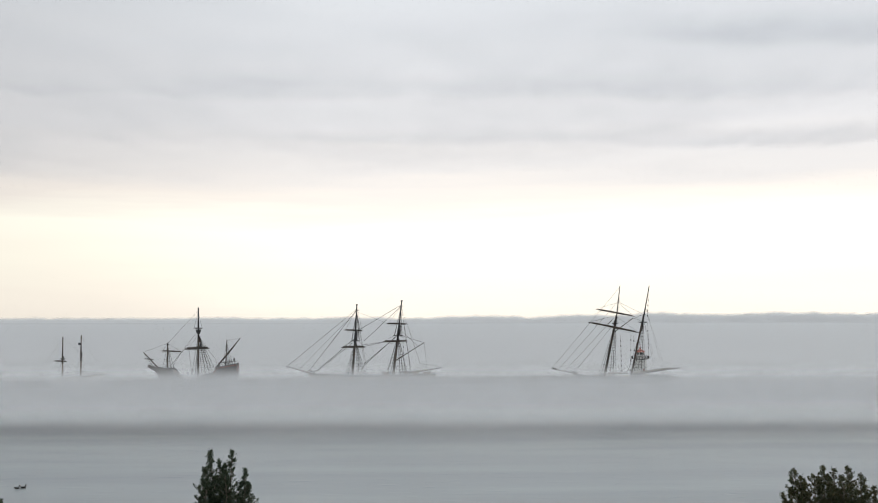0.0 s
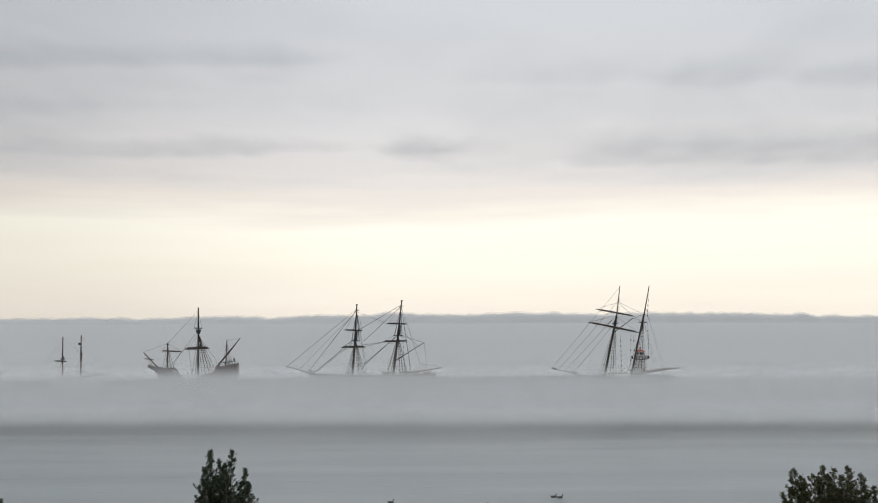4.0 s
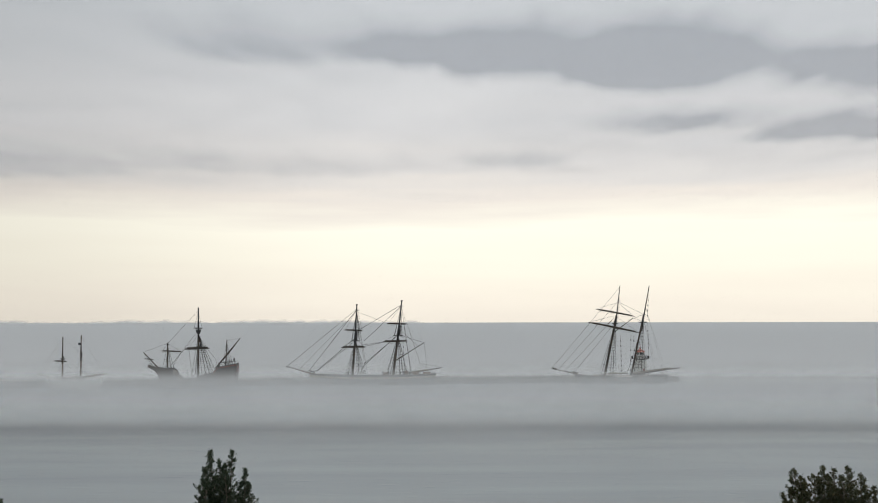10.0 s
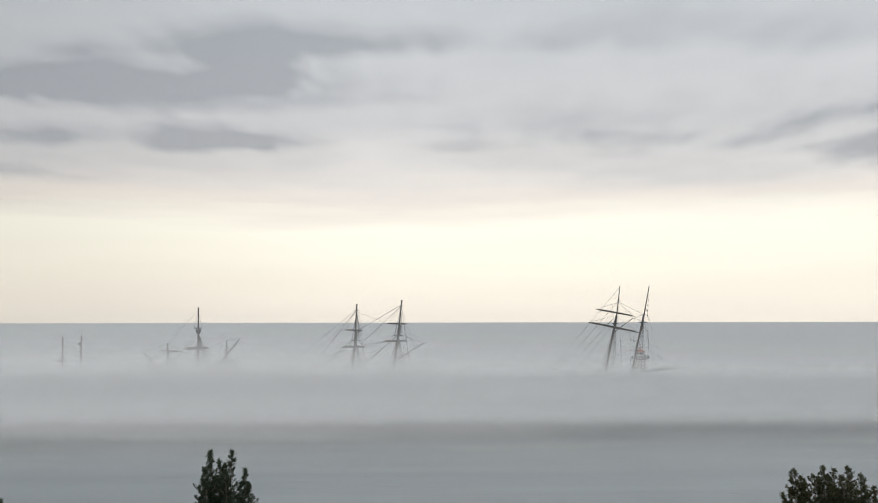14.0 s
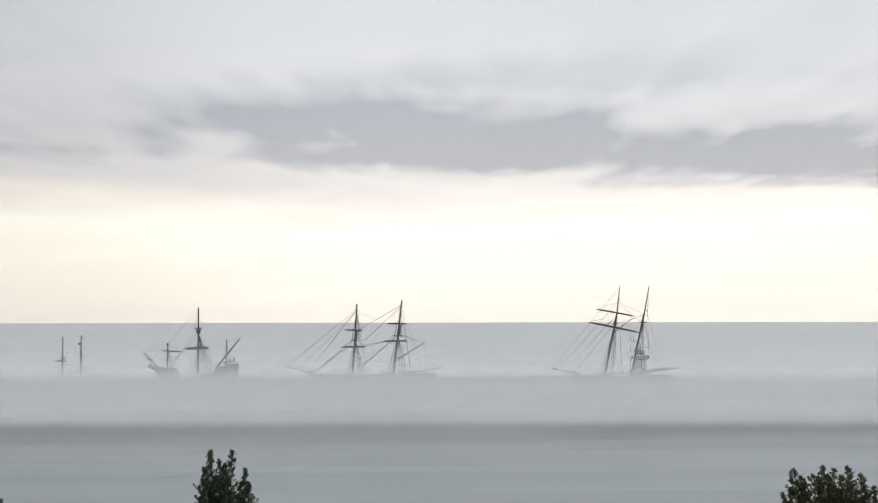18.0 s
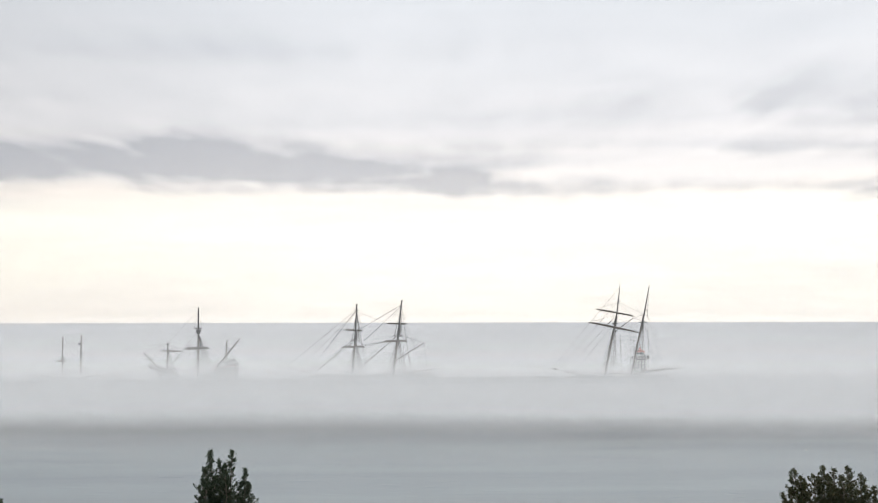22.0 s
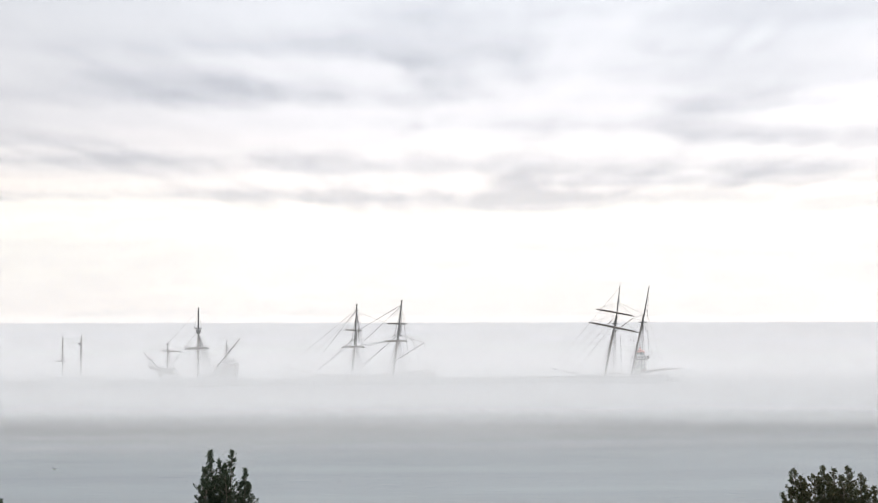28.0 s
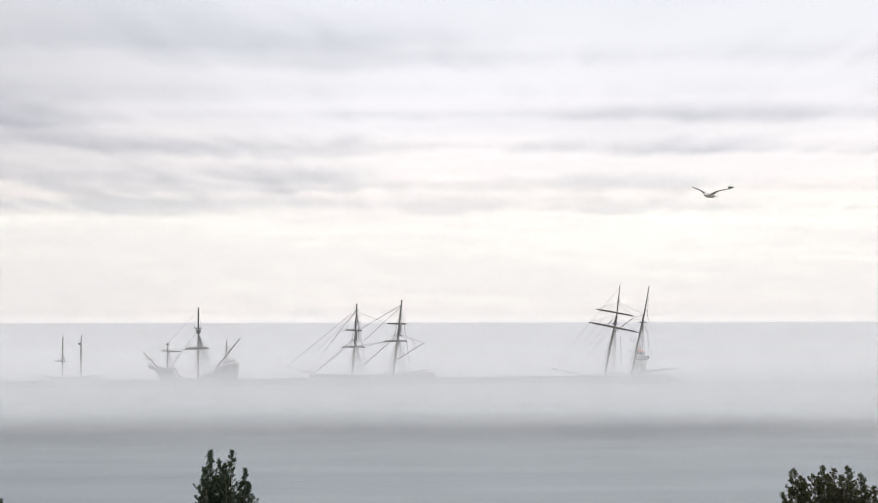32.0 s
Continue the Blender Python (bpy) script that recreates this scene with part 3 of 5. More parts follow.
    part("stowed_jib", bar(at(563, 666.5) + Vector((0, 0, 0.25)), at(551, 663) + Vector((0, 0, 0.3)), 0.36, 0.2), M_CANVAS_DARK, s, "", True)
    for a, b, r in (((637, 553), (513, 655), 0.036), ((637, 554), (553, 662), 0.045), ((635, 604), (561, 667), 0.05), ((630, 613), (566, 664), 0.04),
                    ((637, 556), (536, 659), 0.026),
                    ((716, 546), (641, 590), 0.04), ((716, 548), (650, 610), 0.045), ((711, 598), (646, 657), 0.05), ((708, 602), (650, 650), 0.04),
                    ((686, 611), (640, 618), 0.035), ((686, 612), (637, 622), 0.03), ((693, 579), (638, 558), 0.022),
                    ((637, 553), (617, 590), 0.022), ((638, 553), (647, 592), 0.022), ((635, 604), (613, 620), 0.022), ((635, 604), (651, 621), 0.022),
                    ((716, 548), (693, 579), 0.022), ((716, 548), (726, 580), 0.022), ((711, 596), (686, 610), 0.022), ((711, 596), (727, 610), 0.022),
                    ((714, 590), (745, 618), 0.03), ((716, 600), (757, 613), 0.03), ((757, 613), (762, 658), 0.022), ((727, 580), (750, 650), 0.024),
                    ((750, 650), (787, 656), 0.024)):
        add_stay(s, at(*a, -0.4), at(*b, -0.4), r * 1.9)
    add_shrouds(s, at(635, 608), [at(618, 0).x, at(624, 0).x, at(640, 0).x, at(646, 0).x, at(652, 0).x], 4.7, at(0, 670).z)
    add_shrouds(s, at(711, 599), [at(690, 0).x, at(697, 0).x, at(714, 0).x, at(720, 0).x, at(727, 0).x], 4.7, at(0, 670).z)
    for top, foot in (((637, 556), (635, 608)), ((716, 549), (711, 599))):
        for side in (-1, 1):
            for dx in (-6.5, 6.5):
                f = at(foot[0] + dx, foot[1])
                add_stay(s, at(*top, -0.4), (f.x, side * 1.7, f.z), 0.075, name="topmast_shroud")
    for a, b in (((637, 556), (655, 668)), ((717, 550), (734, 668))):
        for side in (-1, 1):
            e = at(*b)
            add_stay(s, at(*a, -0.4), (e.x, side * 4.6, e.z), 0.05, name="backstay")
    add_blocks(s, at(640, 622, -3), at(642, 668, -3), 4)
    add_blocks(s, at(720, 612, -3), at(723, 668, -3), 5)
    for x, w, z in ((690, 2.2, 668), (725, 1.6, 666), (742, 2.4, 668), (762, 3.0, 667)):
        deck_house(s, at(x, 0).x, at(0, 674).z - 0.6, w, 2.0, at(0, z - 2).z - at(0, 674).z + 0.6, "hatch", M_SPAR_LIGHT)
    part("galley_hood", bar((at(622, 0).x, 0, at(0, 674).z), (at(622, 0).x, 0, at(0, 663).z), 0.3, 0.22, 10), M_IRON, s)
    part("windlass", bar((at(600, 0).x, -1.6, at(0, 671).z), (at(600, 0).x, 1.6, at(0, 671).z), 0.45, 0.45, 12), M_SPAR_LIGHT, s)
    for x in (684, 695, 716, 722, 731):
        c = at(x, 664, -4.2)
        part("swivel_post", bar(c - Vector((0, 0, 1.2)), c + Vector((0, 0, 0.3)), 0.12, 0.09), M_IRON, s)
    return s


def carrack():
    k = 0.2075
    at = plan(345, 691.5, k)
    s = thing("carrack", Matrix.Translation((-90.8, 447.0, 0)), "brown wooden carrack with high sterncastle and crow's nest in fog", "ship")
    # deep bowl-shaped hull: high forecastle, low waist, tall sterncastle
    def half(u, full=4.0):
        return full * max(0.03, math.sin(min(u / 0.3, 1) * math.pi / 2) ** 0.8) * (1 - 0.28 * max(0, (u - 0.6) / 0.4) ** 2)
    lines = ((265, 655, 652), (270, 658.5, 653.5), (277, 662, 655.5), (282, 667.5, 656), (285.5, 677, 656.5), (289, 689, 657), (300, 694, 657.5), (308, 695, 658),
             (313, 695, 661), (317, 695, 670), (323, 695, 675.5), (332, 695, 677.8), (344, 695, 678), (354, 695, 677), (360, 695, 671),
             (366, 695, 668.5), (378, 695, 666.5), (384, 695, 664), (388, 694, 658.5), (392, 693, 655), (400, 691, 653), (410, 688, 651.5),
             (418, 685, 650), (424, 683, 648.5))
    st = [(at(a, 0).x, half((a - 262) / 162), at(0, kz).z, at(0, sz).z, 0.55) for a, kz, sz in lines]
    hull = part("hull", hull_bm(st, 11), M_HULL_BROWN, s, "tarred oak planking", True)
    part("deck", deck_bm(st, 0.5), M_HULL_BROWN, s)
    for side in (-1, 1):
        part("cap_rail", strip_along(st, 0.0, 0.14, 0.2, side, -0.13), M_SPAR_GREY, hull)
        for d in (0.9, 1.7, 2.5):
            part("wale", strip_along(st[4:], d, 0.2, 0.12, side), M_SPAR_GREY, hull, "heavy black wale")
        part("red_strake", strip_along(st[17:], 0.55, 0.35, 0.04, side, 0.02), M_HULL_RED, hull, "oxblood band on the sterncastle")
        for a in range(330, 424, 8):
            u = (a - 262) / 162
            zt = at(0, 677 if a < 358 else (667 if a < 388 else 652)).z
            part("rib", box_bm(at(a, 0).x, side * (half(u) * 0.98 + 0.06), zt - 0.9, 0.18, 0.16, 1.9, 0.02), M_SPAR_GREY, hull)
    part("beakhead", box_bm(at(270, 0).x, 0, at(0, 655).z, 2.4, 2.0, 0.3, 0.05), M_HULL_BROWN, s)
    for dx, dz in ((267, 655), (271, 654)):
        part("bow_rail_post", bar(at(dx, dz + 2, -0.9), at(dx - 0.6, dz - 6, -0.9), 0.11, 0.08), M_HULL_BROWN, s)
        part("bow_rail_post", bar(at(dx, dz + 2, 0.9), at(dx - 0.6, dz - 6, 0.9), 0.11, 0.08), M_HULL_BROWN, s)
    # transom with window and stern lantern
    part("stern_gallery", box_bm(at(424, 0).x + 0.05, 0, at(0, 658).z, 0.3, 4.6, 1.6, 0.05), M_HULL_RED, s, "red painted stern panel")
    for y in (-1.3, 0, 1.3):
        part("stern_window", box_bm(at(424, 0).x + 0.24, y, at(0, 658).z, 0.06, 0.8, 0.9, 0.02), M_GLASS, s)
    for a in (392, 398, 404, 410, 416, 422):
        for side in (-1, 1):
            p = part("baluster", bar(at(a, 651, side * 2.8), at(a, 645.5, side * 2.8), 0.07, 0.06), M_SPAR_GREY, s)
    for side in (-1, 1):
        part("poop_rail", rope_bm(at(391, 647.5, side * 2.8), at(424, 644.5, side * 2.8), 0.08), M_SPAR_GREY, s)
    part("stern_lantern", lathe_bm([(0.1, 0), (0.22, 0.1), (0.34, 0.9), (0.16, 1.15), (0.05, 1.4)], 8, at(417.5, 645)), M_SPAR_GREY, s, "black iron stern lantern")
    for a in (409, 413):
        part("stern_post", bar(at(a, 650, -1.2), at(a + 0.4, 640.5, -1.2), 0.12, 0.10), M_SPAR_GREY, s)
    part("bowsprit", bar(at(282, 656), at(256, 628.5), 0.26, 0.17), M_SPAR, s, "", True)
    add_yard(s, at(260, 640, -2.4), at(273, 642.5, 2.4), 0.13, M_SPAR, M_CANVAS_DARK, "sprit_yard", foot_ropes=False)
    add_mast(s, at(299.3, 672), at(299, 611.5), 0.33, 0.22, M_SPAR, "foremast")
    add_yard(s, at(289.5, 626, -3.0), at(324.5, 628.3, 1.4), 0.17, M_SPAR, M_CANVAS_DARK, "fore_yard")
    part("foretop", lathe_bm([(0.2, 0), (0.45, 0.25), (0.5, 0.5), (0.3, 0.5)], 12, at(299, 616)), M_SPAR_GREY, s)
    add_mast(s, at(354, 690), at(353.5, 586), 0.44, 0.30, M_SPAR, "mainmast")
    add_mast(s, at(353.6, 592), at(353, 549), 0.34, 0.24, M_SPAR_GREY, "topmast")
    nest = part("crows_nest", lathe_bm([(0.45, -0.1), (0.62, 0.1), (1.0, 1.0), (1.02, 1.5), (0.88, 1.5), (0.85, 0.9)], 16, at(353.5, 596)), M_SPAR_GREY, s, "round dark wooden crow's nest", True)
    for kk in range(8):
        a = kk * math.tau / 8
        c = at(353.5, 589)
        part("nest_post", bar((c.x + 0.95 * math.cos(a), 0.95 * math.sin(a), c.z - 0.2), (c.x + 0.95 * math.cos(a), 0.95 * math.sin(a), c.z + 0.45), 0.05), M_SPAR_GREY, nest)
    add_yard(s, at(346, 586, -1.5), at(360, 586.3, 1.5), 0.12, M_SPAR, M_CANVAS_DARK, "topsail_yard", foot_ropes=False)
    add_yard(s, at(335.5, 622.5, -6.0), at(370, 622, 4.0), 0.34, M_SPAR, M_CANVAS_DARK, "main_yard")
    add_mast(s, at(402.5, 662), at(404.5, 607), 0.26, 0.17, M_SPAR, "mizzen_mast")
    part("lateen_yard", bar(at(385, 657, -0.5), at(428.5, 603.8, -0.5), 0.26, 0.15), M_SPAR, s, "slanting lateen yard", True)
    bm = bmesh.new()
    tube(bm, at(391, 650.5, -0.7), at(407, 631, -0.7), 0.2, 0.38, 9)
    tube(bm, at(407, 631, -0.7), at(422, 612.5, -0.7), 0.38, 0.16, 9)
    part("furled_lateen", bm, M_CANVAS_DARK, s, "dark sail furled on the lateen yard", True)
    for a, b in (((256, 629), (298, 613)), ((299, 613), (352, 556)), ((303, 655), (340, 610)), ((353, 590), (302, 656)), ((337, 623), (343, 672)),
                 ((290, 626), (299, 613)), ((324, 628), (299, 613)), ((324, 628), (308, 655)), ((346, 586), (353, 556)), ((360, 586), (353, 556)),
                 ((336, 622), (353, 598)), ((370, 622), (353, 598)), ((369, 622), (385, 642)), ((385, 642), (388, 655)), ((404, 608), (428, 604)),
                 ((256, 629), (274, 655))):
        add_stay(s, at(*a), at(*b), 0.042)
    add_shrouds(s, at(354, 597), [at(346, 0).x, at(352, 0).x, at(364, 0).x, at(371, 0).x, at(378, 0).x, at(384, 0).x], 3.9, at(0, 668).z, step=0.8)
    add_shrouds(s, at(299, 618), [at(293, 0).x, at(303, 0).x, at(308, 0).x], 2.9, at(0, 658).z, step=0.9)
    add_shrouds(s, at(404, 612), [at(400, 0).x, at(408, 0).x, at(413, 0).x], 2.7, at(0, 651).z, ratlines=False)
    part("pennant", flag_bm(at(355, 0).x, at(0, 603).z, 0.7, 1.6, -0.6), M_FLAG_RED, s, "limp dark red pennant")
    part("pennant", flag_bm(at(357, 0).x, at(0, 613).z, 0.7, 1.0, -0.9), M_FLAG_BLUE, s, "limp navy pennant")
    part("ships_boat", hull_bm([(at(336 + 2 * i, 0).x, 0.2 + 0.8 * math.sin(math.pi * (i + 0.4) / 9.8), at(0, 678).z - 0.2, at(0, 675).z, 0.6) for i in range(10)], 5), M_HULL_BROWN, s)
    for a in (309, 312):
        part("railing_post", bar(at(a, 661, -2.5), at(a + 0.3, 652.5, -2.5), 0.1, 0.08), M_SPAR_GREY, s)
    part("capstan", lathe_bm([(0.4, 0), (0.3, 0.5), (0.5, 1.0), (0.5, 1.2)], 12, at(390, 657)), M_SPAR, s)
    return s


def small_schooner():
    k = 0.2029
    at = plan(135.5, 695.5, k)
    s = thing("schooner", Matrix.Translation((-131.2, 437.0, 0)), "white two-masted schooner with bare poles half lost in fog", "ship")
    st = sheer_stations(at(86, 0).x, at(182, 0).x, 5.8, at(0, 672).z, at(0, 677).z, at(0, 674).z, 1.8)
    add_hull(s, st, M_WHITE, 0.7, rail_mat=M_WHITE)
    stanchions(s, st, 0.25, 0.98, 12, 0.75)
    add_mast(s, at(112, 684), at(112.2, 637), 0.30, 0.25, M_SPAR_LIGHT)
    add_mast(s, at(112.3, 650, -0.4), at(112.3, 602.5, -0.3), 0.27, 0.2, M_SPAR, "topmast")
    add_mast(s, at(144.5, 684), at(145, 632), 0.30, 0.25, M_SPAR_LIGHT)
    add_mast(s, at(145, 645, -0.4), at(145, 599, -0.3), 0.28, 0.2, M_SPAR, "topmast")
    add_top(s, at(112.5, 641), 1.4, 1.8)
    add_top(s, at(145, 634), 1.0, 1.6)
    add_yard(s, at(100.5, 645, -2.4), at(118, 646.5, 1.2), 0.18, M_SPAR, M_CANVAS_DARK, "fore_yard", foot_ropes=False)
    part("radar_bracket", box_bm(at(142.3, 0).x, -0.3, at(0, 614.5).z, 1.0, 0.5, 0.3, 0.05), M_SPAR_GREY, s)
    part("ensign", flag_bm(at(139.8, 0).x, at(0, 612.5).z, 1.0, 0.8, -0.4), M_FLAG_BLUE, s, "limp navy flag")
    part("main_boom", bar(at(146, 676, 0.3), at(190, 667.8, 0.4), 0.2, 0.13), M_CANVAS, s, "", True)
    part("furled_mainsail", bar(at(148, 674.4, 0.3), at(180, 668.6, 0.4), 0.34, 0.18), M_CANVAS, s, "pale sail furled on the boom", True)
    part("fore_boom", bar(at(113, 677, 0.3), at(142, 674.5, 0.4), 0.17, 0.12), M_CANVAS, s, "", True)
    part("furled_foresail", bar(at(114, 675.4, 0.3), at(139, 673.2, 0.4), 0.30, 0.18), M_CANVAS, s, "", True)
    part("bowsprit", bar(at(94, 675), at(66, 668), 0.2, 0.12), M_CANVAS, s, "", True)
    for a, b in (((112.3, 604), (68, 668)), ((112.3, 637), (84, 672)), ((112.3, 604), (145, 633)), ((145, 601), (186, 668)), ((112.3, 638), (101, 645)),
                 ((112.3, 638), (118, 646))):
        add_stay(s, at(*a), at(*b), 0.02)
    add_shrouds(s, at(112.2, 640), [at(107, 0).x, at(116, 0).x, at(120, 0).x], 2.8, at(0, 676).z, 0.018, ratlines=False)
    add_shrouds(s, at(145, 633), [at(139, 0).x, at(149, 0).x, at(153, 0).x], 2.8, at(0, 676).z, 0.018, ratlines=False)
    deck_house(s, at(128, 0).x, at(0, 680).z, 3.4, 2.2, 1.2)
    deck_house(s, at(163, 0).x, at(0, 680).z, 2.8, 2.0, 1.0)
    return s


topsail_schooner()
war_brig()
carrack()
small_schooner()

# ------------------------------------------------------------------ breakwater and lighthouse
BW_A, BW_B = Vector((-230.0, 437.0, 1.2)), Vector((95.0, 485.0, 1.2))


def make_breakwater():
    b = thing("breakwater", Matrix.Translation(BW_A), "long low stone breakwater with a concrete cap in fog", "breakwater", kind="structure")
    d = BW_B - BW_A
    ln, ang = d.length, math.atan2(d.y, d.x)
    rot = Matrix.Rotation(ang, 4, 'Z')
    rng = random.Random(4)
    core = box_bm(ln / 2, 0, -1.1, ln, 5.4, 4.0)
    core.transform(rot)
    part("core", core, M_STONE, b)
    cap_me = mesh_of(box_bm(0, 0, 0, 5.92, 4.6, 0.7, 0.08), "cap_block", M_CONCRETE)
    for i in range(int(ln / 6)):
        o = new("cap_block", cap_me)
        o.parent = b
        o.matrix_local = rot @ pose(3 + i * 6, rng.uniform(-0.06, 0.06), 1.23 + rng.uniform(-0.05, 0.05), 0, 0, rng.uniform(-0.4, 0.4))
    # armour stones along the water on the near side
    stones = []
    for j in range(6):
        bm = bmesh.new()
        bmesh.ops.create_icosphere(bm, subdivisions=1, radius=1.0)
        for v in bm.verts:
            v.co *= 0.75 + 0.5 * noise.noise(v.co * 1.3 + Vector((j * 5, 0, 0))) ** 2 + rng.uniform(-0.12, 0.12)
        stones.append(mesh_of(bm, "armour_stone", M_STONE))
    for i in range(150):
        o = new("armour_stone", stones[i % 6])
        o.parent = b
        u = (i + rng.random()) / 150 * ln
        o.matrix_local = rot @ Matrix.LocRotScale((u, -3.4 + rng.uniform(-0.7, 0.5), -0.5 + rng.uniform(-0.2, 0.3)),
                                                  Euler((rng.random() * 6, rng.random() * 6, rng.random() * 6)),
                                                  (rng.uniform(0.8, 1.5), rng.uniform(0.6, 1.0), rng.uniform(0.5, 0.9)))
    return b


make_breakwater()


def make_lighthouse():
    t = thing("lighthouse", pose(80.7, 486.0, 2.7), "small white breakwater lighthouse with red lantern roof and iron gallery", "lighthouse")
    k8 = math.pi / 8
    part("plinth", lathe_bm([(3.4, -0.6), (3.4, 0.5), (3.2, 0.6)], 8, (0, 0, 0), k8), M_CONCRETE, t)
    body = part("tower", lathe_bm([(2.75, 0.5), (2.5, 6.2)], 8, (0, 0, 0), k8), M_WHITE, t, "tapered octagonal white tower")
    for side, a in ((-1, -0.95), (0, 0.05), (1, 0.95)):
        for z in (2.0, 4.6):
            r = 2.62 - 0.044 * z
            ang = -math.pi / 2 + a * 0.83
            w = box_bm(0, 0, 0, 0.75, 0.12, 1.25, 0.02)
            w.transform(Matrix.Translation((r * 0.94 * math.cos(ang), r * 0.94 * math.sin(ang), z + 0.6)) @ Matrix.Rotation(ang + math.pi / 2, 4, 'Z'))
            win = part("window", w, M_GLASS, body, "dark sash window")
            f = box_bm(0, 0, 0, 0.95, 0.10, 0.12, 0.02)
            f.transform(Matrix.Translation((r * 0.95 * math.cos(ang), r * 0.95 * math.sin(ang), z - 0.1)) @ Matrix.Rotation(ang + math.pi / 2, 4, 'Z'))
            part("sill", f, M_IRON, win)
    part("gallery_deck", lathe_bm([(2.6, 6.15), (3.3, 6.35), (3.35, 6.55), (2.2, 6.6)], 8, (0, 0, 0), k8), M_IRON, t, "overhanging black iron gallery")
    for i in range(16):
        a = k8 / 2 + i * math.tau / 16
        c = (3.15 * math.cos(a), 3.15 * math.sin(a))
        part("gallery_post", bar((c[0], c[1], 6.5), (c[0], c[1], 7.6), 0.06, 0.06, 6), M_IRON, t)
    for z in (7.05, 7.6):
        bm = bmesh.new()
        for i in range(16):
            a, b = k8 / 2 + i * math.tau / 16, k8 / 2 + (i + 1) * math.tau / 16
            tube(bm, (3.15 * math.cos(a), 3.15 * math.sin(a), z), (3.15 * math.cos(b), 3.15 * math.sin(b), z), 0.06, 0.06, 6)
        part("gallery_rail", bm, M_IRON, t)
    for s in (-1, 1):
        part("fog_horn", lathe_bm([(0.25, 0), (0.35, 0.2), (0.35, 0.9), (0.15, 1.1)], 10, (3.3 * s, -0.5, 6.5)), M_IRON, t)
    part("lantern_base", lathe_bm([(1.9, 6.5), (1.9, 7.9), (2.0, 8.0)], 8, (0, 0, 0), k8), M_WHITE, t)
    lan = part("lantern_room", lathe_bm([(1.5, 7.9), (1.5, 9.1)], 8, (0, 0, 0), k8), M_GLASS, t, "glazed lantern room")
    for i in range(8):
        a = k8 + i * math.tau / 8
        part("astragal", bar((1.6 * math.cos(a), 1.6 * math.sin(a), 7.9), (1.6 * math.cos(a), 1.6 * math.sin(a), 9.1), 0.2, 0.2, 6), M_WHITE, lan)
    part("roof", lathe_bm([(2.0, 9.05), (2.0, 9.25), (1.2, 9.9), (0.35, 10.35), (0.12, 10.45)], 8, (0, 0, 0), k8), M_RED, t, "red conical lantern roof")
    part("finial", lathe_bm([(0.12, 10.4), (0.35, 10.65), (0.35, 10.9), (0.1, 11.1), (0.05, 11.8)], 10), M_RED, t)
    part("door", box_bm(1.0, -2.62, 1.5, 0.95, 0.14, 2.0, 0.03), M_HULL_RED, t)
    return t


make_lighthouse()

# ------------------------------------------------------------------ trees on the bank


def leaf_spray(verts, faces, c, d, size, rng, n):
    """A twig's cluster of small pointed leaves about the point c along the way d."""
    for _ in range(int(n * 2.4)):
        p = c + Vector((rng.gauss(0, 1), rng.gauss(0, 1), rng.gauss(0, 1))) * size
        u = (Vector((rng.gauss(0, 1), rng.gauss(0, 1), rng.gauss(0, 1))) + d * 0.8).normalized()
        w = u.cross(Vector((rng.gauss(0, 1), rng.gauss(0, 1), rng.gauss(0, 1)))).normalized()
        ln = rng.uniform(0.026, 0.05)
        k = len(verts)
        verts += [p - u * ln, p + w * ln * 0.55, p + u * ln, p - w * ln * 0.55]
        faces.append((k, k + 1, k + 2, k + 3))


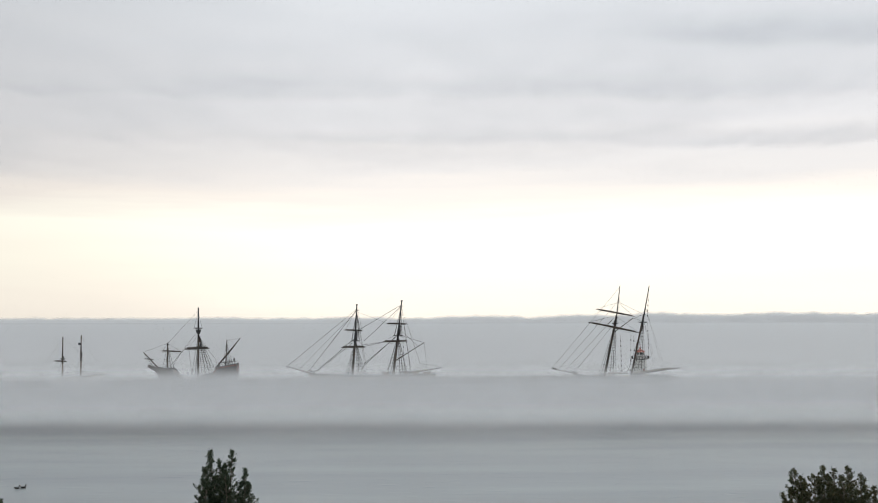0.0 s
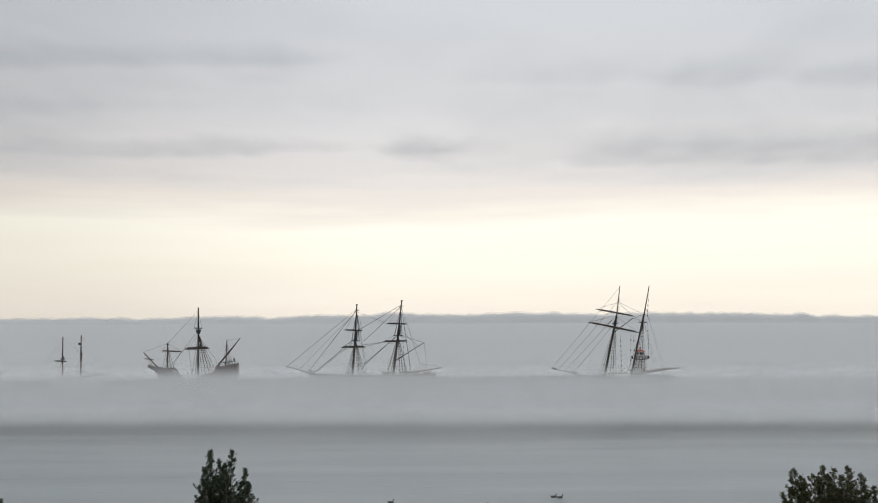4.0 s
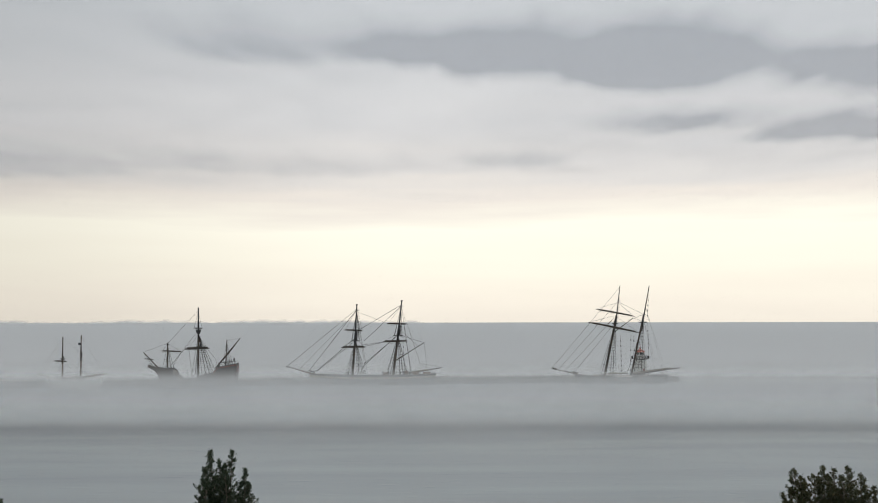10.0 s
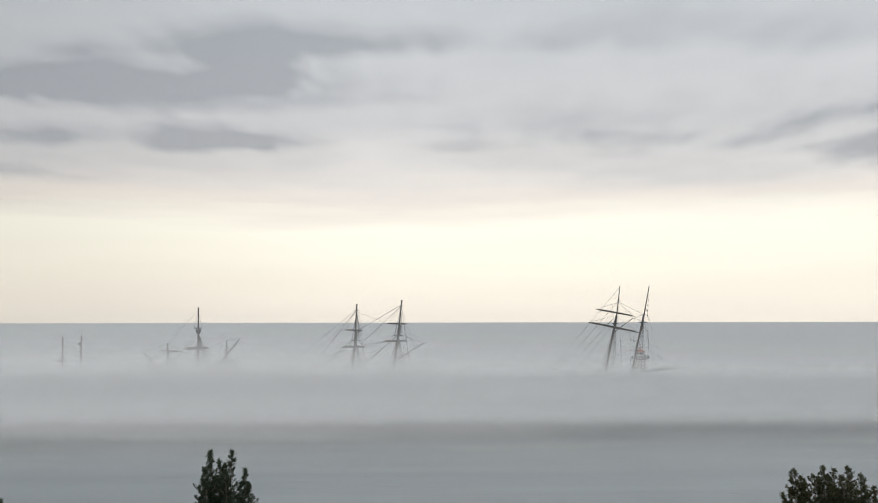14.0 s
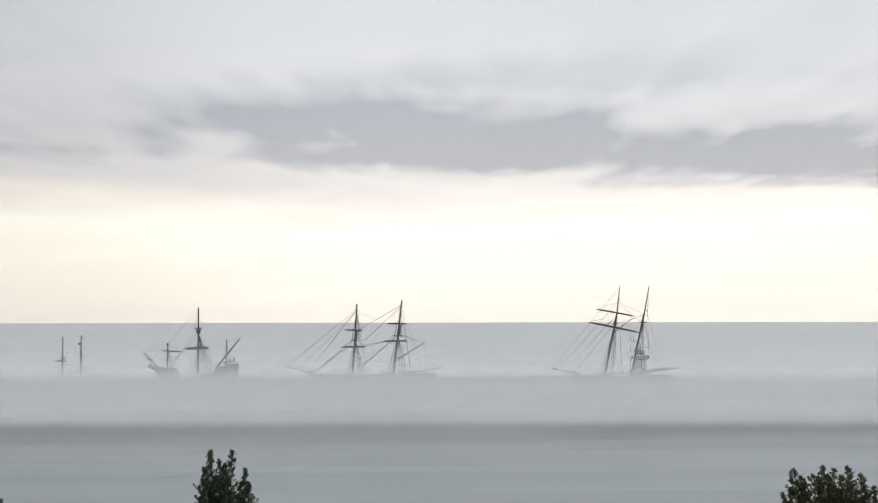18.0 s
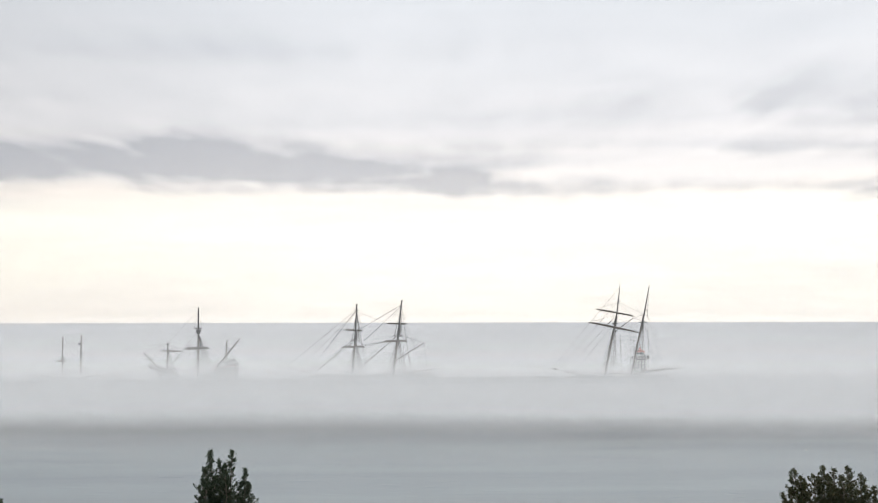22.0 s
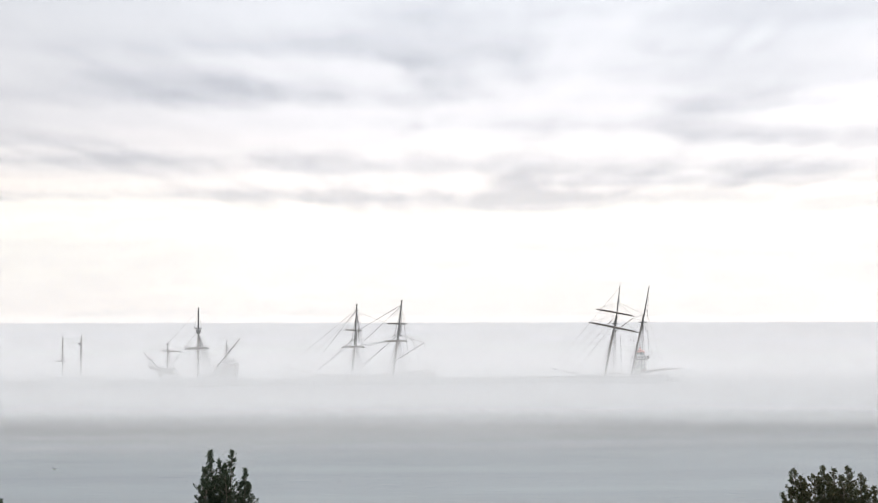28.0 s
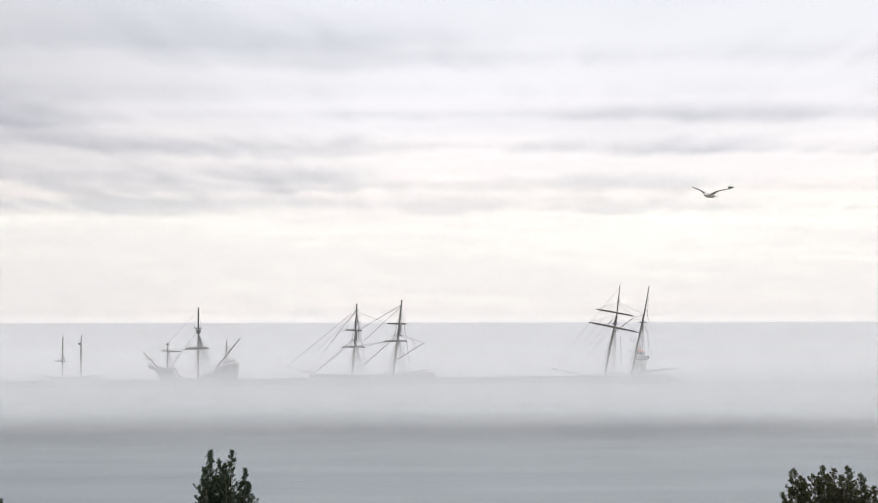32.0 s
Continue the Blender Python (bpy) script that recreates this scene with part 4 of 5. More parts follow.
def make_tree(name, label, base, stems, mat_leaf, seed, spread):
    """stems: (dx, dy, top height above base, crown radius, crown depth)."""
    rng = random.Random(seed)
    t = thing(name, Matrix.Translation(base), label, "tree")
    trunk = bmesh.new()
    h0 = min(s[2] for s in stems) * 0.42
    prev, r = Vector((0, 0, -0.3)), 0.30
    for i in range(1, 6):
        q = Vector((0.12 * math.sin(i * 1.7), 0.1 * math.cos(i * 1.3), h0 * i / 5))
        tube(trunk, prev, q, r, r - 0.025, 9, caps=i == 1)
        prev, r = q, r - 0.025
    part("trunk", trunk, M_BARK, t, "pale streaked bark", True)
    verts, faces = [], []
    for dx, dy, top, rad, depth in stems:
        limb = bmesh.new()
        a = prev.copy()
        tip = Vector((dx, dy, top))
        rr = 0.16
        n = 14
        pts = []
        for i in range(1, n + 1):
            u = i / n
            q = prev.lerp(tip, u) + Vector((dx, dy, 0)) * (0.2 * math.sin(u * math.pi)) + Vector((rng.uniform(-1, 1), rng.uniform(-1, 1), 0)) * 0.06
            tube(limb, a, q, rr, max(rr * 0.86, 0.012), 6, caps=False)
            a, rr = q, max(rr * 0.86, 0.012)
            pts.append((q, u))
        ln = (tip - prev).length
        # side branches sweep up; leaves sit in separate sprays so that gaps remain
        z0 = top - depth
        nb = int(depth * 12)
        for j in range(nb):
            z = z0 + depth * ((j + rng.random()) / nb) ** 0.9
            u = min(max((z - prev.z) / (tip.z - prev.z), 0.02), 0.995)
            q = pts[min(int(u * n), n - 1)][0].copy()
            q.z = z
            down = (top - z) / depth
            reach = rad * (0.12 + 0.95 * min(1.0, down * 1.7) ** 0.8) * rng.uniform(0.55, 1.2)
            ang = rng.uniform(0, math.tau)
            way = Vector((math.cos(ang), math.sin(ang), rng.uniform(0.45, 1.0))).normalized() * 1.15
            e = q + way * reach
            tube(limb, q, e, 0.02, 0.006, 4, caps=False)
            m = max(2, int(reach / 0.12))
            for kx in range(m + 1):
                f = 0.25 + 0.75 * kx / m
                c = q.lerp(e, f) + Vector((0, 0, -0.05 * f))
                leaf_spray(verts, faces, c, way, (0.075 - 0.04 * f) * rng.uniform(0.7, 1.3), rng, 4 if kx == m else 6)
                if kx % 2 == 1:
                    # a short twig off the branch
                    side = Vector((rng.uniform(-1, 1), rng.uniform(-1, 1), rng.uniform(0.1, 0.9))).normalized() * reach * 0.3
                    for w in (0.5, 0.8, 1.0):
                        leaf_spray(verts, faces, c + side * w, side, 0.03, rng, 3)
        leaf_spray(verts, faces, tip, Vector((0, 0, 1)), 0.05, rng, 9)
        leaf_spray(verts, faces, tip - Vector((0, 0, 0.14)), Vector((0, 0, 1)), 0.06, rng, 9)
        part("limb", limb, M_BARK, t, "", True)
    me = bpy.data.meshes.new("crown")
    me.from_pydata([tuple(v) for v in verts], [], faces)
    me.materials.append(mat_leaf)
    ob = new("crown", me)
    ob.parent = t
    ob["label"] = "upswept sprays of small dark leaves"
    return t


def place_tops(base, depth, tops):
    """Stems from (a, b) directions of their tips, at the given depth."""
    out = []
    for a, b, rad, dep, dy in tops:
        p = ray_place(a, b, depth + dy)
        out.append((p.x - base[0], dy, p.z - base[2], rad, dep))
    return out


T1 = (-10.6, 60.0, 2.6)
make_tree("birch_tree", "dark green multi-stemmed birch on the lake bank", T1,
          place_tops(T1, 60.0, [(378, 805, 0.8, 4.6, 0.2), (414, 805, 0.62, 4.6, 0.0), (438, 838, 0.55, 3.6, -0.2), (392, 822, 0.55, 4.4, 0.5), (367, 836, 0.6, 3.8, -0.3),
                                (362, 856, 0.6, 3.4, 0.1), (404, 842, 0.9, 3.6, -0.4), (384, 850, 0.8, 4.0, 0.0), (428, 862, 0.6, 3.4, 0.4), (402, 828, 0.4, 4.0, 0.3),
                                (445, 866, 0.55, 3.0, 0.0), (374, 872, 0.6, 3.0, 0.3)]), M_LEAF, 11, 1.0)
T2 = (20.6, 62.0, 2.6)
make_tree("maple_tree", "broad dense green tree crown on the lake bank", T2,
          place_tops(T2, 62.0, [(1416, 838, 0.75, 3.4, 0.1), (1469, 833, 0.75, 3.8, 0.0), (1512, 834, 0.85, 3.8, 0.3), (1537, 847, 0.75, 3.6, -0.3),
                                (1452, 849, 0.9, 3.2, -0.2), (1490, 840, 1.0, 3.8, 0.2), (1398, 880, 0.4, 2.2, 0.0), (1562, 870, 0.7, 3.2, 0.0),
                                (1436, 858, 0.9, 3.0, 0.4), (1480, 856, 1.0, 3.4, -0.4), (1430, 850, 0.7, 3.2, -0.1), (1505, 852, 0.9, 3.4, -0.5), (1545, 868, 0.8, 3.0, -0.2), (1412, 872, 0.6, 2.6, 0.3), (1520, 868, 1.0, 3.2, 0.1), (1585, 876, 0.8, 3.0, 0.2)]), M_LEAF_B, 23, 1.2)
T3 = (-22.6, 61.0, 2.6)
make_tree("low_bush_tree", "small bush tip on the lake bank", T3, place_tops(T3, 61.0, [(2, 893, 0.25, 1.6, 0.0)]), M_LEAF, 5, 1.0)

# ------------------------------------------------------------------ fog
DRIFT = 255.0     # metres a second that the fog drifts to the left, as the film is sped up
FOG_T = [(0.0, 0.02), (7.5, 0.02), (8.8, 0.02), (10.4, 0.03), (10.9, 0.2), (11.6, 0.88), (11.9, 0.52), (12.3, 0.08), (12.9, 0.26),
         (13.3, 0.55), (13.8, 0.95), (14.3, 0.3), (15.2, 0.6), (16.5, 0.42), (17.2, 0.2), (18.2, 0.26), (19.3, 0.3), (19.9, 0.58),
         (21.0, 0.5), (22.4, 0.56), (23.1, 0.76), (24.3, 0.72), (25.2, 0.66), (27.5, 0.55), (28.0, 0.76), (28.4, 0.48), (28.9, 0.48),
         (29.5, 0.62), (30.6, 0.62), (31.3, 0.46), (31.8, 0.46), (32.5, 0.72)]
BANK_T = [(0.0, 0.95), (3.0, 1.0), (7.8, 0.95), (8.7, 0.65), (10.4, 0.55), (11.0, 0.85), (15.0, 0.9), (19.0, 0.55), (23.0, 0.35), (28.0, 0.2), (34.0, 0.15)]
MIST_T = [(0.0, 0.0), (14.0, 0.0), (17.0, 0.08), (20.0, 0.25), (23.0, 0.5), (26.0, 0.7), (29.0, 0.95), (34.0, 1.0)]
THIN = 0.24       # a single layer of droplets never hides more than this
N_VEIL, N_BANK, N_MIST = 9, 9, 5


def smooth01(x, a, b):
    u = min(1.0, max(0.0, (x - a) / (b - a)))
    return u * u * (3 - 2 * u)


def fog_mat(name, times, depth, tone, through, wobble, shallows=(1.0, 1.0), wisp=(0.8, 1.2), lanes=0.0):
    """Droplets in a layer whose depth the mesh carries along its profile and whose thickness changes along the drift."""
    def alpha(m):
        at = m.n("ShaderNodeAttribute")
        at.attribute_name = "thickness"
        p = m.xyz(m.coord("Object"))
        warp = m.noise(m.coord("Object", (0.007, 0.006, 0.045)), 1.0, 4.0, 0.55)
        u = m.math('MULTIPLY_ADD', m.math('SUBTRACT', warp, 0.5), wobble, p[0])
        tau = m.math('DIVIDE', u, DRIFT * 34.0, clamp=True)
        thick = m.ramp(tau, [(t / 34.0, (v, v, v)) for t, v in times])
        # the fog lies thickest over the shallows at the shoreward end of the mole
        spot = m.xyz(m.n("ShaderNodeNewGeometry").outputs["Position"])
        thick = m.math('MULTIPLY', thick, m.remap(spot[0], -150.0, 70.0, *shallows))
        thick = m.math('MULTIPLY', thick, m.remap(warp, 0.25, 0.75, *wisp))
        if lanes:
            lane = m.noise(m.coord("Object", (0.0035, 0.03, 0.0)), 1.0, 3.0, 0.5, 0.4)
            open_water = m.remap(p[1], 285.0, 245.0, 0.0, lanes)
            thick = m.math('MULTIPLY', thick, m.math('SUBTRACT', 1.0, m.math('MULTIPLY', open_water, m.remap(lane, 0.35, 0.6))))
        od = m.math('MULTIPLY', m.math('MULTIPLY', thick, at.outputs["Fac"]), -depth)
        return m.math('MINIMUM', m.math('SUBTRACT', 1.0, m.math('EXPONENT', od)), THIN)
    return vapour(name, alpha, tone, through)


def fog_layer(name, x0, x1, nx, profile, mat, label):
    """A layer of fog: profile (y, z, thickness) drawn out along x."""
    bm = bmesh.new()
    lay = bm.verts.layers.float.new("thickness")
    rows = []
    for i in range(nx + 1):
        row = []
        for y, z, dens in profile:
            v = bm.verts.new((x0 + (x1 - x0) * i / nx, y, z))
            v[lay] = dens
            row.append(v)
        rows.append(row)
    for a, b in zip(rows, rows[1:]):
        for k in range(len(profile) - 1):
            bm.faces.new((a[k], b[k], b[k + 1], a[k + 1]))
    return tagged(new(name, mesh_of(bm, name, mat, True)), label, "fog", "layers of fog", "stuff")


def front_profile(y_near, back, depth_of, near0, near1):
    """Low over the near water, then a leaning front that climbs past the mastheads before the ships; thickness by the height at which it veils them."""
    out = []
    for i in range(73):
        y = y_near + (425.0 - y_near) * i / 72
        z = 0.4 + 0.3 * 30.0 * math.log1p(math.exp((y - 268.0) / 30.0))
        y, z = y + back, z + 0.06 * back
        over = 24.0 - (24.0 - z) * 455.0 / y
        if over >= 0:
            d = depth_of(over)
        else:
            d = depth_of(0.0) * smooth01(24.0 * y / (24.0 - z), near0, near1) ** 2
        out.append((y, z, d))
    return out


FOG_X = (-1800.0, DRIFT * 32 + 1800.0)
M_VEIL = fog_mat("drifting_fog", FOG_T, 2.3 / N_VEIL, (0.80, 0.81, 0.825), 0.35, 45.0, (1.12, 0.9), lanes=0.45)
M_BANK = fog_mat("low_fog", BANK_T, 2.8 / N_BANK, (0.62, 0.642, 0.667), 0.35, 120.0, (1.1, 1.0), (0.85, 1.1), lanes=0.35)
M_MIST = fog_mat("pale_mist", MIST_T, 1.35 / N_MIST, (0.90, 0.90, 0.915), 0.4, 300.0)
VEILS = [fog_layer("fog_veil", *FOG_X, 40, front_profile(160.0, 0.9 * i, lambda z: 2.0 * math.exp(-(z / 8.2) ** 1.1), 140.0, 440.0), M_VEIL,
                   "thin drifting layer of pale grey lake fog") for i in range(N_VEIL)]
BANKS = [fog_layer("fog_bank", *FOG_X, 40, front_profile(150.0, 0.45 + 0.9 * i, lambda z: math.exp(-(z / 4.2) ** 2.0), 150.0 + 8 * i, 450.0), M_BANK,
                   "dense low grey fog lying on the water") for i in range(N_BANK)]


def mist_profile(y0):
    out = []
    for i in range(41):
        y = y0 + 1500.0 * (i / 40) ** 2
        z = 0.2 + 0.27 * (y - y0)
        out.append((y, z, 1.0 - smooth01((z - 24.0) / y, 0.04, 0.16)))
    return out


MISTS = [fog_layer("pale_mist", *FOG_X, 40, mist_profile(490.0 + 0.8 * i), M_MIST, "tall pale mist closing over the horizon") for i in range(N_MIST)]


def lake_fog():
    """The standing fog beyond the breakwater; its level top draws the horizon."""
    def alpha(m):
        at = m.n("ShaderNodeAttribute")
        at.attribute_name = "thickness"
        return m.remap(at.outputs["Fac"], 0.0, 1.0)
    mat = vapour("lake_fog", alpha, (0.58, 0.602, 0.63), 0.4)
    return fog_layer("lake_fog", -2600, 2600, 60, [(494 + 98 * u, 23.75 * u, min(1.0, u * 12) * (1.0 - 0.2 * smooth01(u, 0.95, 1.0))) for u in (i / 80 for i in range(81))], mat, "level blue-grey fog closing the horizon")


lake_fog()


def far_bank():
    """Rolling fog wall on the horizon, dying away towards its right-hand end."""
    def alpha(m):
        at = m.n("ShaderNodeAttribute")
        at.attribute_name = "thickness"
        return m.remap(at.outputs["Fac"], 0.0, 1.0)
    mat = vapour("far_fog", alpha, (0.58, 0.602, 0.63), 0.4)
    bm = bmesh.new()
    lay = bm.verts.layers.float.new("thickness")
    rows = []
    for i in range(421):
        x = -1900 + i * 13
        fade = min(1.0, max(0.0, (3300 - x) / 1300))
        fade *= 0.6 + 0.6 * smooth01(x, -300.0, 1200.0)
        top = 24 + fade * (25 + 9 * noise.noise(Vector((x * 0.0045, 0, 0))) + 8 * noise.noise(Vector((x * 0.017, 3, 0))) + 2.5 * noise.noise(Vector((x * 0.05, 7, 0))))
        y = 4300 + 60 * noise.noise(Vector((x * 0.006, 11, 0)))
        row = []
        for dy, z, dens in ((-160, 8.0, 1.0), (-110, top * 0.6, 1.0), (-55, top * 0.84, 1.0), (-25, top * 0.95, 0.6), (0, top + 7.0, 0.0), (90, top * 0.8, 0.0), (180, 0.4, 0.0)):
            v = bm.verts.new((x, y + dy, z))
            v[lay] = dens
            row.append(v)
        rows.append(row)
    for a, b in zip(rows, rows[1:]):
        for k in range(6):
            bm.faces.new((a[k], b[k], b[k + 1], a[k + 1]))
    return tagged(new("far_fog_bank", mesh_of(bm, "far_fog_bank", mat, True)), "rolling blue-grey fog wall along the horizon", "fog", "layers of fog", "stuff")


FAR = far_bank()

# ------------------------------------------------------------------ clouds
DECK = 350.0       # height of the cloud deck above the camera
WIND = Vector((-0.84 * DECK, 0.10 * DECK, 0))
SKY_X = np.arange(-2200.0, 11900.0, 24.0)
SKY_Y = np.arange(-150.0, 4740.0, 30.0)
GX, GY = np.meshgrid(SKY_X, SKY_Y)
COVER = np.zeros_like(GX)


def value_noise(x, y, seed):
    """Smooth lattice noise from 0 to 1."""
    i, j = np.floor(x).astype(np.int64), np.floor(y).astype(np.int64)
    fx, fy = x - i, y - j
    fx, fy = fx * fx * fx * (fx * (fx * 6 - 15) + 10), fy * fy * fy * (fy * (fy * 6 - 15) + 10)

    def corner(a, b):
        h = (a * 374761393 + b * 668265263 + seed * 1442695041) & 0x7fffffff
        h = ((h ^ (h >> 13)) * 1274126177) & 0x7fffffff
        h = ((h ^ (h >> 16)) * 1103515245 + 12345) & 0x7fffffff
        return (h & 0xffff) / 65535.0
    top = corner(i, j) * (1 - fx) + corner(i + 1, j) * fx
    low = corner(i, j + 1) * (1 - fx) + corner(i + 1, j + 1) * fx
    return top * (1 - fy) + low * fy


def billow(x, y, seed, octaves=5, rough=0.55):
    total, amp, norm = 0.0, 1.0, 0.0
    for o in range(octaves):
        total = total + amp * value_noise(x + o * 17.3, y - o * 9.1, seed + o)
        norm += amp
        amp *= rough
        x, y = x * 2.03, y * 1.55
    return total / norm


def ease(v, a, b):
    u = np.clip((v - a) / (b - a), 0, 1)
    return u * u * (3 - 2 * u)


# broad warp shared by the whole layer, so that neighbouring clouds shear together
WARP_X = (billow(GX / 420.0, GY / 520.0, 3, 3) - 0.5) * 420.0
WARP_Y = (billow(GX / 520.0, GY / 420.0, 8, 3) - 0.5) * 420.0
RAGGED = billow((GX + 0.5 * WARP_X) / 230.0, (GY + 0.5 * WARP_Y) / 800.0, 15, 5, 0.6)
LUMPS = billow((GX + 0.8 * WARP_X) / 620.0, (GY + 0.8 * WARP_Y) / 1100.0, 27, 3, 0.5)


def cloud(a, b, t, w, h, dens, seed):
    """Thickens the layer where a cloud stands in the direction (a, b) at t seconds; w, h: its breadth and apparent depth there."""
    global COVER
    depth = DECK * F_LEN / (575.0 - b)
    y_lo, y_hi = DECK * F_LEN / (575 - b + h / 2), DECK * F_LEN / (575 - b - h / 2)
    cx = (a - 784) / F_LEN * depth - WIND.x * t
    cy = (y_lo + y_hi) / 2 - WIND.y * t
    rx, ry = w / 2 / F_LEN * depth, (y_hi - y_lo) / 2
    u = (GX + WARP_X * min(1.0, rx / 600.0) - cx) / rx
    v = (GY + WARP_Y * min(0.5, ry / 700.0) - cy) / ry
    r = np.sqrt(u * u + v * v)
    body = 1.0 - r + (RAGGED - 0.5) * 1.7 + (LUMPS - 0.5) * 0.5
    # soft, thin upper side and a better drawn base
    wide = 1.35 - 0.6 * ease(v, -0.4, 0.5)
    layer = 0.72 * dens * ease((body + 0.12) / wide, 0.0, 1.0) * (0.7 + 0.6 * LUMPS)
    layer *= 1 - ease(r, 1.1, 1.5)
    COVER = 1 - (1 - COVER) * (1 - np.clip(layer, 0, 0.6))


# thin torn cover over the whole upper sky
COVER = 0.17 * ease(billow((GX + WARP_X) / 700.0, (GY + WARP_Y) / 800.0, 41, 4, 0.5), 0.36, 0.72) * ease(GY + 0.8 * WARP_Y, 3300.0, 2300.0)
# the long dark bank that comes over from 8 s, and its outriders
cloud(1250, 50, 9.0, 1400, 140, 1.0, 1)
cloud(650, 100, 12.0, 1900, 130, 1.0, 2)
cloud(1400, 40, 12.0, 1100, 100, 0.6, 3)
cloud(640, 224, 12.0, 380, 60, 0.7, 4)
cloud(965, 231, 12.0, 420, 66, 0.9, 5)
cloud(440, 288, 12.0, 320, 34, 0.35, 6)
cloud(1110, 252, 13.0, 300, 36, 0.35, 25)
# broken grey masses of the middle of the film
cloud(300, 215, 16.5, 800, 130, 0.35, 7)
cloud(350, 150, 14.0, 1700, 110, 0.6, 32)
cloud(450, 65, 14.0, 1500, 80, 0.5, 37)
cloud(1180, 240, 14.0, 420, 50, 0.25, 33)
cloud(1400, 225, 16.5, 1500, 160, 0.85, 8)
cloud(300, 60, 16.5, 1300, 140, 0.35, 9)
cloud(1350, 296, 19.0, 700, 50, 0.55, 10)
cloud(560, 120, 19.0, 1300, 110, 0.35, 11)
cloud(150, 190, 19.3, 1000, 130, 0.55, 38)
cloud(150, 70, 22.5, 1100, 120, 0.35, 39)
cloud(1000, 190, 22.0, 1500, 110, 0.22, 12)
cloud(500, 285, 23.0, 1500, 60, 0.38, 13)
cloud(1400, 215, 23.0, 900, 50, 0.28, 24)
cloud(450, 170, 25.0, 1500, 130, 0.5, 14)
cloud(700, 265, 25.0, 1900, 45, 0.4, 26)
cloud(900, 335, 25.0, 2100, 45, 0.4, 15)
cloud(1560, 110, 25.0, 500, 150, 0.5, 27)
cloud(700, 60, 28.0, 1700, 110, 0.45, 16)
cloud(700, 290, 28.5, 2300, 60, 0.5, 17)
cloud(1000, 225, 29.0, 2000, 60, 0.4, 28)
cloud(900, 258, 31.5, 2600, 44, 0.5, 18)
cloud(900, 325, 31.5, 2600, 44, 0.5, 19)
cloud(900, 355, 30.0, 3000, 50, 0.5, 40)
cloud(850, 335, 24.0, 2400, 40, 0.3, 41)
cloud(900, 195, 31.5, 2400, 50, 0.45, 20)
cloud(1050, 80, 31.5, 2200, 100, 0.38, 29)
cloud(700, 20, 30.5, 3000, 120, 0.35, 34)
cloud(600, 140, 31.0, 2800, 90, 0.3, 35)
cloud(200, 150, 28.5, 1500, 110, 0.32, 36)
# soft streaks of the beginning
cloud(500, 150, 0.5, 2000, 60, 0.22, 21)
cloud(1300, 60, 1.0, 1500, 60, 0.25, 22)
cloud(700, 250, 2.0, 2300, 40, 0.2, 23)
cloud(1000, 130, 5.0, 2200, 70, 0.2, 30)
cloud(900, 270, 6.5, 2400, 60, 0.25, 31)

COVER *= ease(GY, 4700.0, 4200.0)


def cloud_deck():
    """The drifting cloud in three thin sheets, one just over the other."""
    def alpha(m):
        at = m.n("ShaderNodeAttribute")
        at.attribute_name = "thickness"
        fine = m.noise(m.coord("Object", (0.010, 0.005, 1)), 1.0, 3.0, 0.5, 0.4)
        d = m.math('MULTIPLY', at.outputs["Fac"], m.remap(fine, 0.2, 0.8, 0.85, 1.15))
        # share of one sheet of three
        each = m.math('SUBTRACT', 1.0, m.math('POWER', m.math('SUBTRACT', 1.0, m.math('MINIMUM', d, 0.95)), 1.0 / 3.0))
        return m.math('MINIMUM', each, THIN)
    mat = vapour("cloud_vapour", alpha, (0.285, 0.322, 0.385), 0.75)
    ny, nx = GX.shape
    co = np.stack([GX, GY, np.zeros_like(GY)], axis=-1).reshape(-1, 3)
    q = (np.arange(ny - 1)[:, None] * nx + np.arange(nx - 1)[None, :]).reshape(-1)
    quads = np.stack([q, q + 1, q + nx + 1, q + nx], axis=-1)
    me = bpy.data.meshes.new("cloud_deck")
    me.from_pydata(co.tolist(), [], quads.tolist())
    me.attributes.new("thickness", 'FLOAT', 'POINT').data.foreach_set("value", COVER.reshape(-1).astype(np.float32))
    me.shade_smooth()
    me.materials.append(mat)
    return [tagged(new("cloud_deck", me), "torn layer of soft grey drifting cloud with ragged edges", "cloud", "drifting clouds", "stuff") for _ in range(3)]


DECKS = cloud_deck()

# ------------------------------------------------------------------ birds


